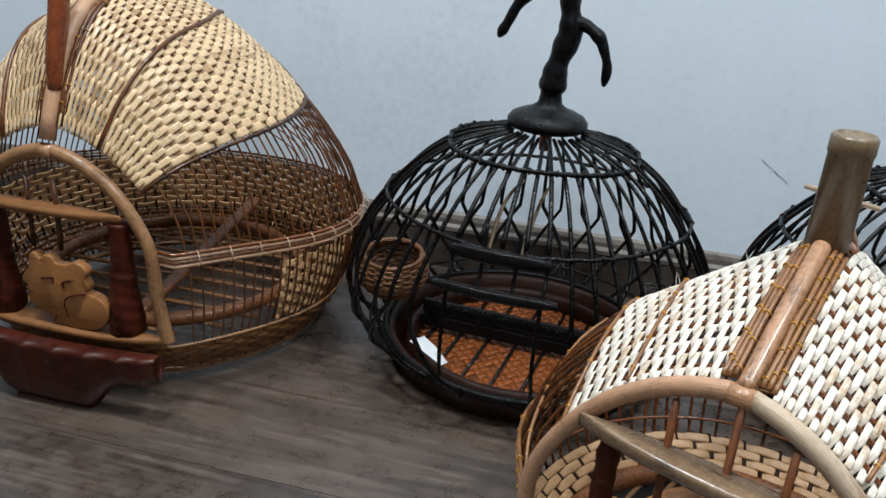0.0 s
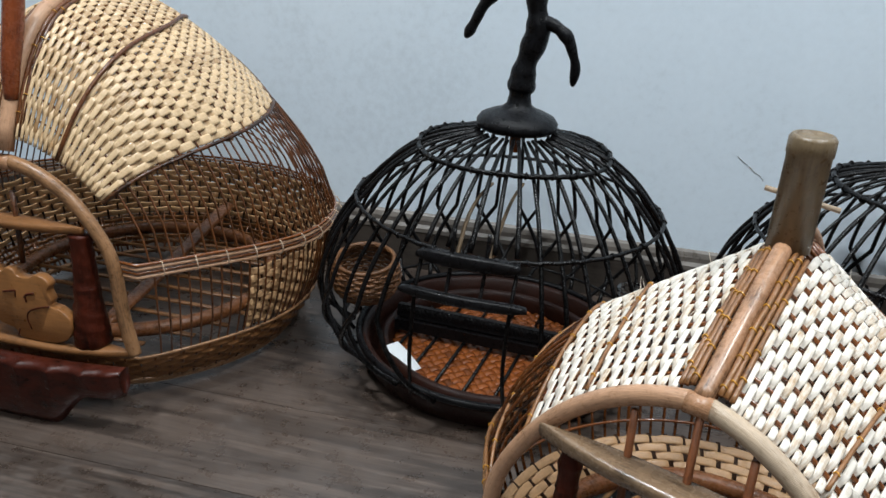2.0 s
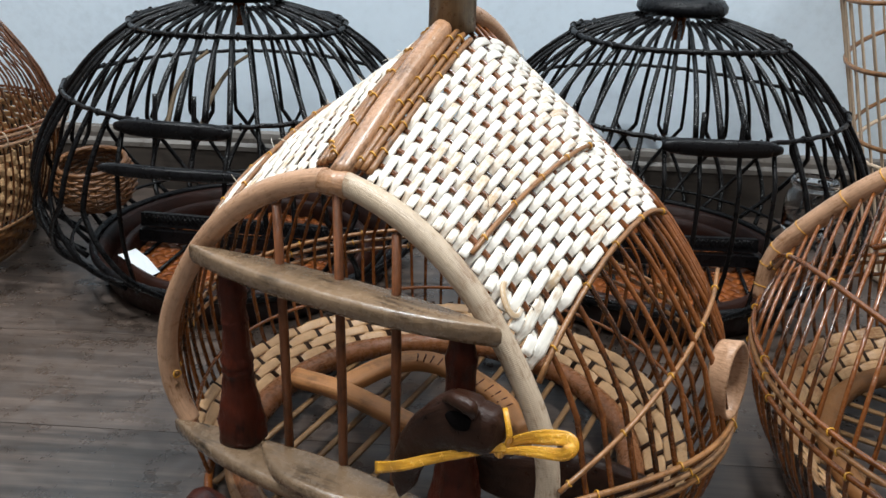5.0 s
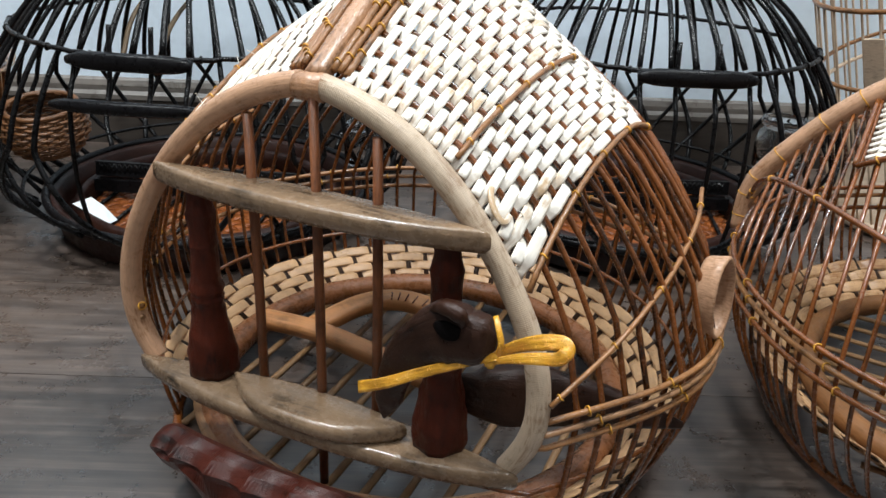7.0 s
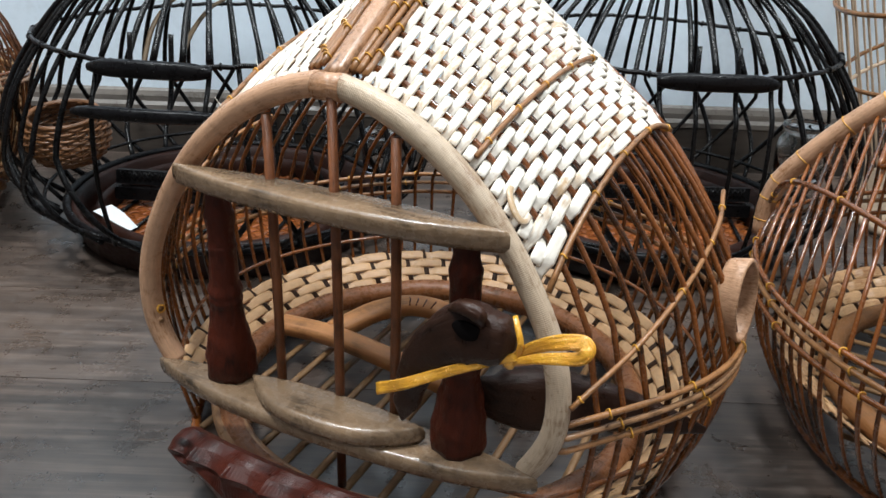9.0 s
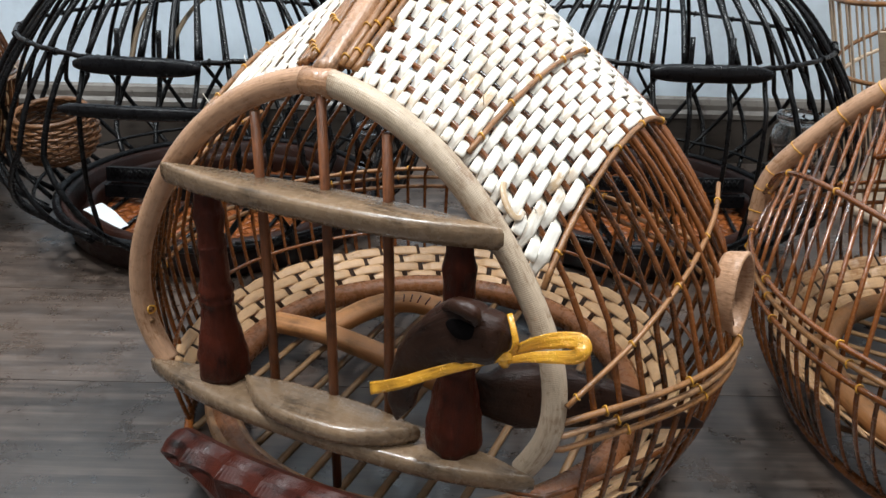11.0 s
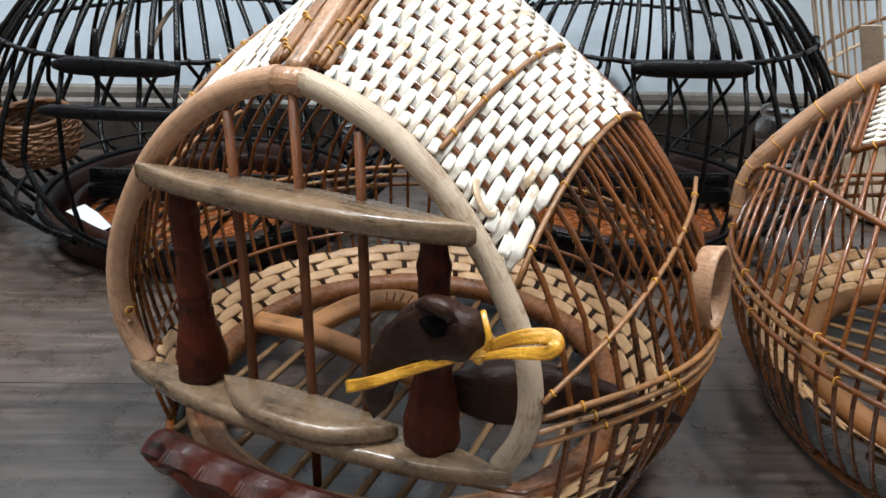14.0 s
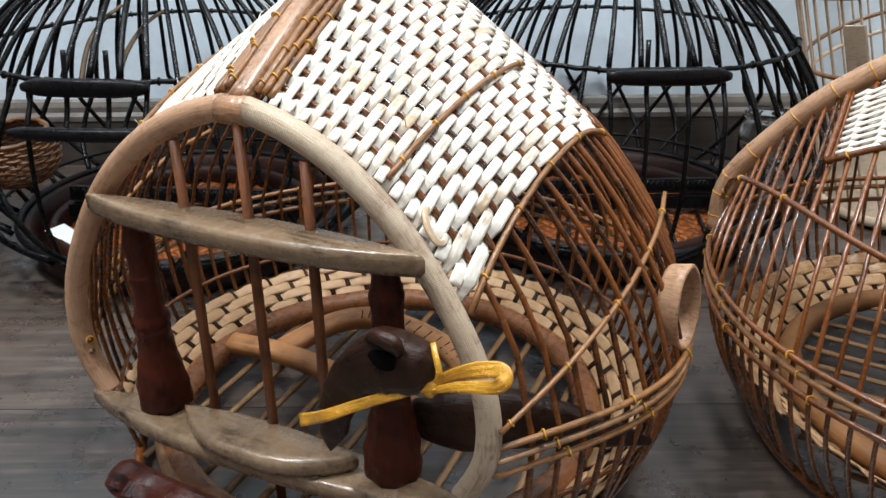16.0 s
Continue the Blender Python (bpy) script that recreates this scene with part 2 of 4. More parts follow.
def spline(pts, n):
    """Catmull-Rom through the points, n samples."""
    p = np.asarray(pts, float)
    p = np.vstack([2 * p[0] - p[1], p, 2 * p[-1] - p[-2]])
    k = len(p) - 3
    u = np.linspace(0, k, n)
    i = np.minimum(u.astype(int), k - 1)
    t = (u - i)[:, None]
    a, b, c, d = p[i], p[i + 1], p[i + 2], p[i + 3]
    return 0.5 * (2 * b + (c - a) * t + (2 * a - 5 * b + 4 * c - d) * t**2 + (3 * b - a - 3 * c + d) * t**3)


def unit(v):
    return v / (np.linalg.norm(v, axis=-1, keepdims=True) + 1e-12)


def sweep(path, radius, sides=6, closed=False, normals=None, thick=None):
    """A rod along path. With normals, a flat strip: radius is half its width, thick half its thickness."""
    p = np.asarray(path, float)
    n = len(p)
    if closed:
        t = unit(np.roll(p, -1, 0) - np.roll(p, 1, 0))
    else:
        t = unit(np.gradient(p, axis=0))
    if normals is None:
        ref = V(0, 0, 1) if abs(t[0][2]) < 0.9 else V(1, 0, 0)
        u = np.zeros((n, 3))
        u[0] = unit(np.cross(t[0], ref))
        for i in range(1, n):
            w = u[i - 1] - t[i] * (u[i - 1] @ t[i])
            u[i] = w / (np.linalg.norm(w) + 1e-12)
        v = np.cross(t, u)
    else:
        v = unit(normals - t * (normals * t).sum(-1, keepdims=True))
        u = np.cross(v, t)
    r = np.broadcast_to(np.asarray(radius, float), (n,))[:, None]
    h = r if thick is None else np.broadcast_to(np.asarray(thick, float), (n,))[:, None]
    ang = np.linspace(0, 2 * np.pi, sides, endpoint=False) + np.pi / sides
    e = 1.0 if thick is None else 0.6
    sq = lambda c: math.copysign(abs(c) ** e, c)
    rings = [p + u * r * sq(math.cos(a)) + v * h * sq(math.sin(a)) for a in ang]
    verts = np.stack(rings, 1).reshape(-1, 3)
    faces = []
    m = n if closed else n - 1
    for i in range(m):
        j = (i + 1) % n
        for k in range(sides):
            l = (k + 1) % sides
            faces.append((i * sides + k, i * sides + l, j * sides + l, j * sides + k))
    if not closed:
        faces.append(tuple(range(sides))[::-1])
        faces.append(tuple((n - 1) * sides + k for k in range(sides)))
    run = np.r_[0, np.cumsum(np.linalg.norm(np.diff(p, axis=0), axis=1))]
    grain = np.stack([np.stack([run, r[:, 0] * math.cos(a), h[:, 0] * math.sin(a)], 1) for a in ang], 1).reshape(-1, 3)
    return verts, faces, grain


def circle(r, z, n=64, c=(0, 0), a0=0.0):
    a = np.linspace(0, 2 * np.pi, n, endpoint=False) + a0
    return np.stack([c[0] + r * np.cos(a), c[1] + r * np.sin(a), np.full(n, z)], 1)


def lathe(profile, n=40, c=(0, 0, 0), caps=True, wob=None):
    """A turned solid: rows of radius and height."""
    verts, faces = [], []
    for k, (r, z) in enumerate(profile):
        for i in range(n):
            a = 2 * math.pi * i / n
            w = 1 + (wob(a, z) if wob else 0)
            verts.append((c[0] + r * w * math.cos(a), c[1] + r * w * math.sin(a), c[2] + z))
    for k in range(len(profile) - 1):
        for i in range(n):
            j = (i + 1) % n
            faces.append((k * n + i, k * n + j, (k + 1) * n + j, (k + 1) * n + i))
    if caps:
        faces.append(tuple(range(n))[::-1])
        faces.append(tuple((len(profile) - 1) * n + i for i in range(n)))
    verts = np.array(verts)
    return verts, faces, verts[:, [2, 0, 1]]


def slab(outline, z0, z1, bevel=0.002):
    """A board from a plan outline, with its edges rounded off."""
    o = np.asarray(outline, float)
    c = (o.max(0) + o.min(0)) / 2
    def inset(k):
        return c + (o - c) * (1 - k * bevel / ((o.max(0) - o.min(0)) / 2))
    rows = [(inset(0.8), z0), (o, z0 + bevel), (o, z1 - bevel), (inset(0.3), z1 - bevel * 0.3), (inset(1.0), z1)]
    n = len(o)
    verts = np.concatenate([np.c_[q, np.full(n, z)] for q, z in rows])
    faces = []
    for k in range(len(rows) - 1):
        for i in range(n):
            j = (i + 1) % n
            faces.append((k * n + i, k * n + j, (k + 1) * n + j, (k + 1) * n + i))
    faces.append(tuple(range(n))[::-1])
    faces.append(tuple((len(rows) - 1) * n + i for i in range(n)))
    return verts, faces


def box(x0, x1, y0, y1, z0, z1):
    v = [(x, y, z) for z in (z0, z1) for y in (y0, y1) for x in (x0, x1)]
    return np.array(v, float), [(0, 2, 3, 1), (4, 5, 7, 6), (0, 1, 5, 4), (2, 6, 7, 3), (0, 4, 6, 2), (1, 3, 7, 5)]


def moved(piece, m):
    v, f, *g = piece
    r = np.array(m)
    return np.asarray(v) @ r[:3, :3].T + r[:3, 3], f, g[0] if g else v


rng = np.random.default_rng(7)


# ---- the room ----
def build_room():
    x0, x1, y0, y1, h = (ROOM[k] for k in ("x0", "x1", "y0", "y1", "h"))
    fl = new("floor", mesh_of("floor", [box(x0 - 0.1, x1 + 0.1, y0 - 0.1, y1 + 0.1, -0.06, -0.004)], FLOOR, False))
    tagged(fl, "grey-brown wood-grain laminate floor with long planks", "floor", kind="structure")
    w, length = 0.152, 1.9
    row, y = 0, 0.694 + 3 * 0.152
    strip = part("plank", [box(0.0004, x1 - x0, 0.0004, y1 - y - 0.0004, -0.004, 0)], FLOOR, fl, smooth=False)
    strip.location = (x0, y, 0)
    while y > y0:
        off = 0.5 + 0.12 * (row * 7 % 5)
        x = x0 - off
        while x < x1:
            a, b = max(x, x0), min(x + length, x1)
            if b - a > 0.02:
                v, f = box(0.0004, b - a - 0.0004, -w + 0.0004, -0.0004, -0.004, 0)
                pl = part("plank", [(v, f)], FLOOR, fl, smooth=False)
                pl.location = (a, y, 0)
            x += length
        y -= w
        row += 1
    t = 0.12
    # only the north wall is seen; the dark others close the room
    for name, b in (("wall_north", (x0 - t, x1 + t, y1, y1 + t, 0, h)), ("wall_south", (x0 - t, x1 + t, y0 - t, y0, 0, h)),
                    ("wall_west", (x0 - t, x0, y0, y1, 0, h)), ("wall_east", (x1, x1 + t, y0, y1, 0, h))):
        tagged(new(name, mesh_of(name, [box(*b)], WALL if name == "wall_north" else DIM_WALL, False)), "smooth pale blue-grey painted wall" if name == "wall_north" else "plain unseen wall, dark grey to cut bounce light", "wall", kind="structure")
    tagged(new("ceiling", mesh_of("ceiling", [box(x0 - t, x1 + t, y0 - t, y1 + t, h, h + 0.1)], CEIL, False)), "plain unseen ceiling, greyed to cut bounce light", "ceiling", kind="structure")
    wall = bpy.data.objects["wall_north"]
    for pts in ([(0.351, 0.241), (0.358, 0.235), (0.366, 0.230)], [(0.369, 0.228), (0.377, 0.221), (0.385, 0.217), (0.391, 0.210)]):
        part("scratch", [sweep(spline([(x, y1 - 0.0004, z) for x, z in pts], 12), np.linspace(0.00035, 0.00015, 12), 5)], TWIG, wall, "short dark scratch in the paint")
    # skirting: dark board with a stepped, lighter cap
    def prof(rows):
        v = [(x, y1 - d, z) for x in (x0, x1) for d, z in rows]
        n = len(rows)
        f = [(i, (i + 1) % n, n + (i + 1) % n, n + i) for i in range(n)]
        return np.array(v), f + [tuple(range(n))[::-1], tuple(range(n, 2 * n))]
    sk = part("baseboard", [prof([(0.001, 0.0), (0.013, 0.0), (0.013, 0.064), (0.001, 0.064)])], SKIRT, None, smooth=False)
    tagged(sk, "dark brown wooden skirting board with a stepped paler cap", "skirting board", kind="structure")
    part("cap", [prof([(0.001, 0.0645), (0.014, 0.0645), (0.014, 0.071), (0.010, 0.076), (0.010, 0.083), (0.007, 0.090), (0.003, 0.093), (0.001, 0.093)])],
         SKIRT_TOP, sk, "greyish moulded cap", smooth=False)
    # ceiling panels, all out of view; the rear two are added fill
    for x, y, watts in LAMPS:
        lamp = thing("ceiling_light", pose(x, y, h), "unseen flat square white ceiling light panel", "ceiling light", "ceiling lights")
        part("frame", [box(-0.21, 0.21, -0.21, 0.21, -0.02, -0.001)], CEIL, lamp, smooth=False)
        part("diffuser", [box(-0.19, 0.19, -0.19, 0.19, -0.024, -0.0205)], LAMP_GLOW, lamp, smooth=False)
        li = bpy.data.lights.new("panel_lamp", "AREA")
        li.shape, li.size, li.energy, li.color = "SQUARE", 0.36, watts, (0.90, 0.965, 1.0)
        lo = new("panel_lamp", li)
        lo.matrix_basis = pose(x, y, h - 0.03)


# ---- globe cages of woven cane ----
WHITE_POSE = pose(0.310, 0.671, 0, 0, 0, -24.1)
class Globe:
    """The shape of a globe cage: x across, -y the front with its arch, z up, the axis at the origin."""

    def __init__(self, R, zeq, ztop, va, zapex, w, rbase, p=1.8, p1=1.42, vback=None, rise=1.15, tent=True, rear=1.75):
        self.R, self.zeq, self.ztop, self.va, self.zapex, self.w, self.rbase, self.p = R, zeq, ztop, va, zapex, w, rbase, p
        self.p1, self.rise, self.tent, self.rear = p1, rise, tent, rear
        self.vback = vback or R * 0.985

    def ridge(self, v):
        if v <= 0:
            t = v / self.va
            return self.ztop + (self.zapex - self.ztop) * t**self.rise
        q = min(v / self.R, 1)
        return self.zeq + (self.ztop - self.zeq) * max(0.0, 1 - q**self.rear) ** (1 / self.rear)

    def half(self, v):
        if v <= 0:
            return self.w + (self.R - self.w) * math.sin(math.pi / 2 * (1 - v / self.va))
        return self.R * math.sqrt(max(0.0, 1 - (v / self.R) ** 2))

    def point(self, q, v, side, off=0.0):
        s, z = self.half(v), self.ridge(v)
        k = min(max(1 - v / self.va, 0.0), 1.0)
        e = self.p + (self.p1 - self.p) * k
        f = max(0.0, 1 - q**e) ** (1 / e)
        if self.tent:
            f += k * ((1 - 0.695 * q if q < 0.67 else 0.534 * (max(0.0, 1 - q) / 0.33) ** 0.62) - f)
        return V(side * s * q, v, self.zeq + (z - self.zeq) * f)

    def normal(self, q, v, side):
        e = 0.01
        q = min(max(q, 0.02), 0.97)
        a = self.point(q + e, v, side) - self.point(q - e, v, side)
        b = self.point(q, v + 0.003, side) - self.point(q, v - 0.003, side)
        n = np.cross(a, b)
        n /= np.linalg.norm(n) + 1e-12
        return n if n[2] > 0 or n[0] * side > 0.2 else -n

    def around(self, ang):
        """The plan point of the widest line at a plan angle."""
        x, y = math.cos(ang), math.sin(ang)
        if y >= 0:
            return V(self.R * x, self.R * y)
        lo, hi = 0.0, 0.5
        for _ in range(30):
            m = (lo + hi) / 2
            v = y * m
            inside = v > self.va and abs(x * m) < self.half(v)
            lo, hi = (m, hi) if inside else (lo, m)
        return V(x * lo, y * lo)

    def lower(self, x, y, t):
        """From the widest line (t 0) down to the base (t 1)."""
        r = math.hypot(x, y)
        k = self.rbase / r
        m = 1 + (k - 1) * t**2.2
        return V(x * m, y * m, self.zeq * (1 - t) + 0.008 * t)

    def at(self, ang, z, out=0.0):
        """On the lower body, at a plan angle and a height."""
        x, y = self.around(ang)
        t = min(max((self.zeq - z) / (self.zeq - 0.008), 0), 1)
        p = self.lower(x, y, t)
        r = math.hypot(p[0], p[1])
        return V(p[0] * (1 + out / r), p[1] * (1 + out / r), z)


def uneven(n, amp):
    return spline(rng.normal(0, amp, (6, 3)), n)


def tie(p, r, n, thin=0.0006):
    """A loop of thread round a rod at p whose direction is n."""
    n = unit(np.asarray(n, float))
    u = unit(np.cross(n, V(0.3, 0.2, 0.9)))
    v = np.cross(n, u)
    a = np.linspace(0, 2 * np.pi, 10, endpoint=False)
    return sweep([p + (u * math.cos(k) + v * math.sin(k)) * r + n * 0.0006 * math.sin(2 * k) for k in a], thin, 5, True)


def build_ribs(cage, g, spacing, r, material, front_from, back=0.62):
    v = front_from
    vs = []
    while v < g.vback:
        vs.append(v)
        v += spacing * (1.0 if v < g.R * 0.6 else back)
    for v in vs:
        for side in (1, -1):
            vv = v + rng.normal(0, spacing * 0.02)
            q = np.linspace(0.0, 1.0, 15)
            top = [g.point(a, vv, side) for a in q]
            x, y = top[-1][:2]
            low = [g.lower(x, y, t) for t in np.linspace(0, 1, 11)[1:]]
            pts = np.array(top + low)
            pts += uneven(len(pts), 0.0006)
            part("rib", [sweep(pts, r * rng.uniform(0.88, 1.1), 6)], material, cage)
    return vs


def build_mat(cage, g, v0, v1, s0, s1, n, ribs, material, s_in=0.016, amp=0.0021, width=1.0, bow=0.0, extra=0, name="cane_strip"):
    """Flat strips that run from front to back, over and under the ribs, on both sides of the ridge; s0 and s1 are how far down
    the roof reaches at its front and back, extra how many ribs further back it runs at the ridge."""
    step = (v1 - v0) / ribs
    for side in (1, -1):
        for i in range(n):
            a = (i + 0.5) / n
            count = ribs + int(round(extra * (1 - a)))
            pts, nor, wid = [], [], []
            for idx in np.linspace(0, count, count * 6 + 1):
                v = v0 + step * idx
                t = min(idx / ribs, 1.0)
                hv = g.half(v)
                edge = (s0 + (s1 - s0) * t + 4 * bow * t * (1 - t)) / hv
                low = s_in / hv
                q = low + (edge - low) * a
                p = g.point(q, v, side)
                nn = g.normal(q, v, side)
                dq = (edge - low) / n
                wl = np.linalg.norm(g.point(min(q + dq / 2, 0.99), v, side) - g.point(max(q - dq / 2, 0), v, side))
                k = math.cos(math.pi * (idx + i))
                k = max(-1.0, min(1.0, 2.2 * k + 1.15))
                pts.append(p + nn * (0.0002 + amp * k))
                nor.append(nn)
                wid.append(wl / 2 * width * (0.88 + 0.12 * k))
            pts = np.array(pts)
            pts += np.array(nor) * (rng.normal(0, 0.00015))
            part(name, [sweep(pts, np.array(wid) * rng.uniform(0.93, 1.04), 8, normals=np.array(nor), thick=0.0008)], material, cage)


def fibres(cage, g, v0, v1, s0, s1, count, material):
    """Loose hair-thin splinters that stand off the woven roof."""
    for _ in range(count):
        v, side = rng.uniform(v0, v1), rng.choice((1, -1))
        q = rng.uniform(s0, s1) / g.half(v)
        p, nn = g.point(q, v, side), g.normal(q, v, side)
        d = unit(rng.normal(0, 1, 3)) * rng.uniform(0.004, 0.011)
        part("fibre", [sweep(spline([p + nn * 0.002, p + nn * 0.005 + d * 0.5, p + nn * 0.0065 + d], 7), np.linspace(0.00035, 0.00015, 7), 4)], material, cage)


def edge_cane(cage, g, v0, v1, s0, s1, r, material, name, tie_mat=None, steps=24, lift=0.003, sides=(1, -1), bow=0.0):
    """A cane along the roof from v0 to v1, s0 and s1 from the ridge."""
    for side in sides:
        pts = []
        for t in np.linspace(0, 1, steps):
            v = v0 + (v1 - v0) * t
            q = (s0 + (s1 - s0) * t + 4 * bow * t * (1 - t)) / g.half(v)
            pts.append(g.point(q, v, side) + g.normal(q, v, side) * lift)
        ob = part(name, [sweep(pts, r, 6)], material, cage)
        if tie_mat:
            for k in range(2, steps - 1, 5):
                part("tie", [tie(pts[k], r * 1.15, pts[k] - pts[k - 1])], tie_mat, ob)


def arch_curve(g, low_z, low_x):
    up = [g.point(q, g.va, 1) for q in (0.0, 0.18, 0.36, 0.55, 0.72, 0.86)]
    right = [(p[0], p[2]) for p in up] + [(g.w * 0.968, g.zeq + (up[-1][2] - g.zeq) * 0.6), (g.w * 0.998, g.zeq + (up[-1][2] - g.zeq) * 0.22), (g.w * 0.992, g.zeq - (g.zeq - low_z) * 0.15), (g.w + (low_x - g.w) * 0.45, g.zeq - (g.zeq - low_z) * 0.58), (low_x, low_z)]
    return right


def build_arch(cage, g, low_z, low_x, r, material, out=0.0, wide=1.0, waist=0.0):
    for side in (1, -1):
        c = [(x * (1 - waist * max(0.0, math.sin(math.pi * (z - low_z) / (g.zapex + 0.001 - low_z))) ** 0.6), z) for x, z in arch_curve(g, low_z, low_x)]
        n = 110
        pts = spline([(max(x, 0.006) if side > 0 else -max(x, 0.006) * wide, g.va - out, z) for x, z in c], n)
        for _ in range(110):
            pts[1:-1] = 0.25 * pts[:-2] + 0.5 * pts[1:-1] + 0.25 * pts[2:]
        rad = r * (1 + 0.04 * np.sin(np.linspace(0, 9, n)))
        ob = part("arch", [sweep(pts, rad, 14)], WOUND if side > 0 and material is RATTAN else material, cage)
    collar = sweep([V(-0.008, g.va - out, g.zapex - 0.001), V(0.008, g.va - out, g.zapex - 0.001)], r * 1.12, 12)
    part("arch_collar", [collar], RATTAN_RED, cage)


def weave_band(cage, g, z0, z1, n, stakes, material, out, name="base_strip", a0=0.0, a1=2 * math.pi, amp=0.0018, stake_mat=None, fill=0.5):
    """Strips woven in and out of short stakes round the foot of the cage."""
    full = a1 - a0 > 6.28
    stakes += stakes % 2
    m = stakes * 4 + (0 if full else 1)
    angs = np.linspace(a0, a1, m, endpoint=not full)
    for i in range(n):
        z = z0 + (z1 - z0) * (i + 0.5) / n
        pts = np.array([g.at(a, z, out + amp * math.cos(math.pi * (k / 4 + i))) for k, a in enumerate(angs)])
        nor = np.stack([np.cos(angs), np.sin(angs), 0 * angs + 0.2], 1)
        part(name, [sweep(pts, (z1 - z0) / n * fill, 8, full, nor, 0.0008)], material, cage)
    for k in range(0, m, 4):
        part("stake", [sweep([g.at(angs[k], z0 - 0.004, out), g.at(angs[k], (z0 + z1) / 2, out), g.at(angs[k], z1 + 0.003, out)], 0.0015, 5)], stake_mat or BROWN_CANE, cage)


def bowl_band(cage, r0, z0, r1, z1, n, stakes, material, a0, a1, amp=0.0012):
    """A sloping woven border between the floor ring and the ribs: broad canes that dive under the slanting stakes in turn."""
    m = stakes * 6 + 1
    angs = np.linspace(a0, a1, m)
    nor = unit(np.stack([-np.cos(angs) * (z1 - z0), -np.sin(angs) * (z1 - z0), 0 * angs + (r1 - r0)], 1))
    def ring(f):
        return np.stack([(r0 + (r1 - r0) * f) * np.cos(angs), (r0 + (r1 - r0) * f) * np.sin(angs), 0 * angs + z0 + (z1 - z0) * f], 1)
    half = math.hypot(r1 - r0, z1 - z0) / n * 0.5
    for i in range(n):
        k = np.cos(math.pi * (np.arange(m) / 6 + i))
        k = np.clip(2.3 * k + 1.25, -1, 1)
        c = ring((i + 0.5) / n) + nor * (amp * k)[:, None]
        part("border_strip", [sweep(c, half * (1.03 + 0.06 * k) * rng.uniform(0.98, 1.03), 8, normals=nor, thick=0.0009)], material, cage)
    for k in range(0, m, 6):
        lo, mid, hi = (ring(f)[min(m - 1, k + d)] for f, d in ((-0.06, 0), (0.5, 1), (1.06, 2)))
        part("stake", [sweep([lo, mid, hi], 0.0024, 6, normals=np.tile(nor[k], (3, 1)), thick=0.0010)], STAKE, cage)


def hoop(cage, g, z, out, r, material, name, a0=None, a1=None, n=90, tilt=0.0, ends=None):
    full = a0 is None
    angs = np.linspace(0, 2 * np.pi, n, endpoint=False) if full else np.linspace(a0, a1, n)
    pts = np.array([g.at(a, z - tilt * math.sin(a), out) for a in angs])
    pts += np.stack([0 * pts[:, 0], 0 * pts[:, 0], 0.0005 * np.sin(angs * 7)], 1)
    if ends:
        pts = np.vstack([[ends[0], ends[1], pts[0, 2] + 0.001], pts, [-ends[0], ends[1], pts[-1, 2] + 0.001]])
    return part(name, [sweep(pts, r, 8, full)], material, cage), pts


def lathe_part(cage, name, profile, x, y, z, material, n=24):
    """Whittled by hand: flats and nicks round the turned form."""
    ph = rng.uniform(0, 6, 4)
    def cut(a, h):
        return 0.045 * math.sin(5 * a + ph[0] + 60 * h) + 0.030 * math.sin(9 * a + ph[1] - 240 * h) + 0.022 * math.sin(430 * h + ph[2] + 2 * a)
    k = np.array(profile, float)
    h = np.unique(np.r_[k[:, 1], np.linspace(k[0, 1], k[-1, 1], 40)])
    return part(name, [lathe([(np.interp(b, k[:, 1], k[:, 0]), b) for b in h], n, (x, y, z), True, cut)], material, cage)


PILLAR = [(0.0148, 0), (0.0155, 0.004), (0.0151, 0.014), (0.0129, 0.027), (0.0105, 0.039), (0.0095, 0.047), (0.0100, 0.049), (0.0105, 0.0515), (0.0093, 0.053), (0.0103, 0.056), (0.0098, 0.059),
          (0.0088, 0.062), (0.0084, 0.073), (0.0079, 0.083), (0.0086, 0.085), (0.0079, 0.087), (0.0077, 0.095), (0.0083, 0.101), (0.0088, 0.105), (0.0079, 0.108), (0.0069, 0.114), (0.0064, 0.124)]


POST = [(0.0165, 0), (0.0170, 0.006), (0.0168, 0.020), (0.0150, 0.034), (0.0128, 0.050), (0.0118, 0.062), (0.0122, 0.066), (0.0112, 0.070), (0.0106, 0.090), (0.0098, 0.110), (0.0100, 0.124)]


def lens_board(w, d0, d1, n=26, e=2.4):
    """Plan outline pointed at both ends: d0 deep in front, d1 behind."""
    t = np.linspace(-1, 1, n)
    f = np.stack([w * t, -d0 * (1 - np.abs(t) ** e)], 1)
    b = np.stack([w * t[::-1], d1 * (1 - np.abs(t[::-1]) ** e)], 1)
    return np.vstack([f, b[1:-1]])


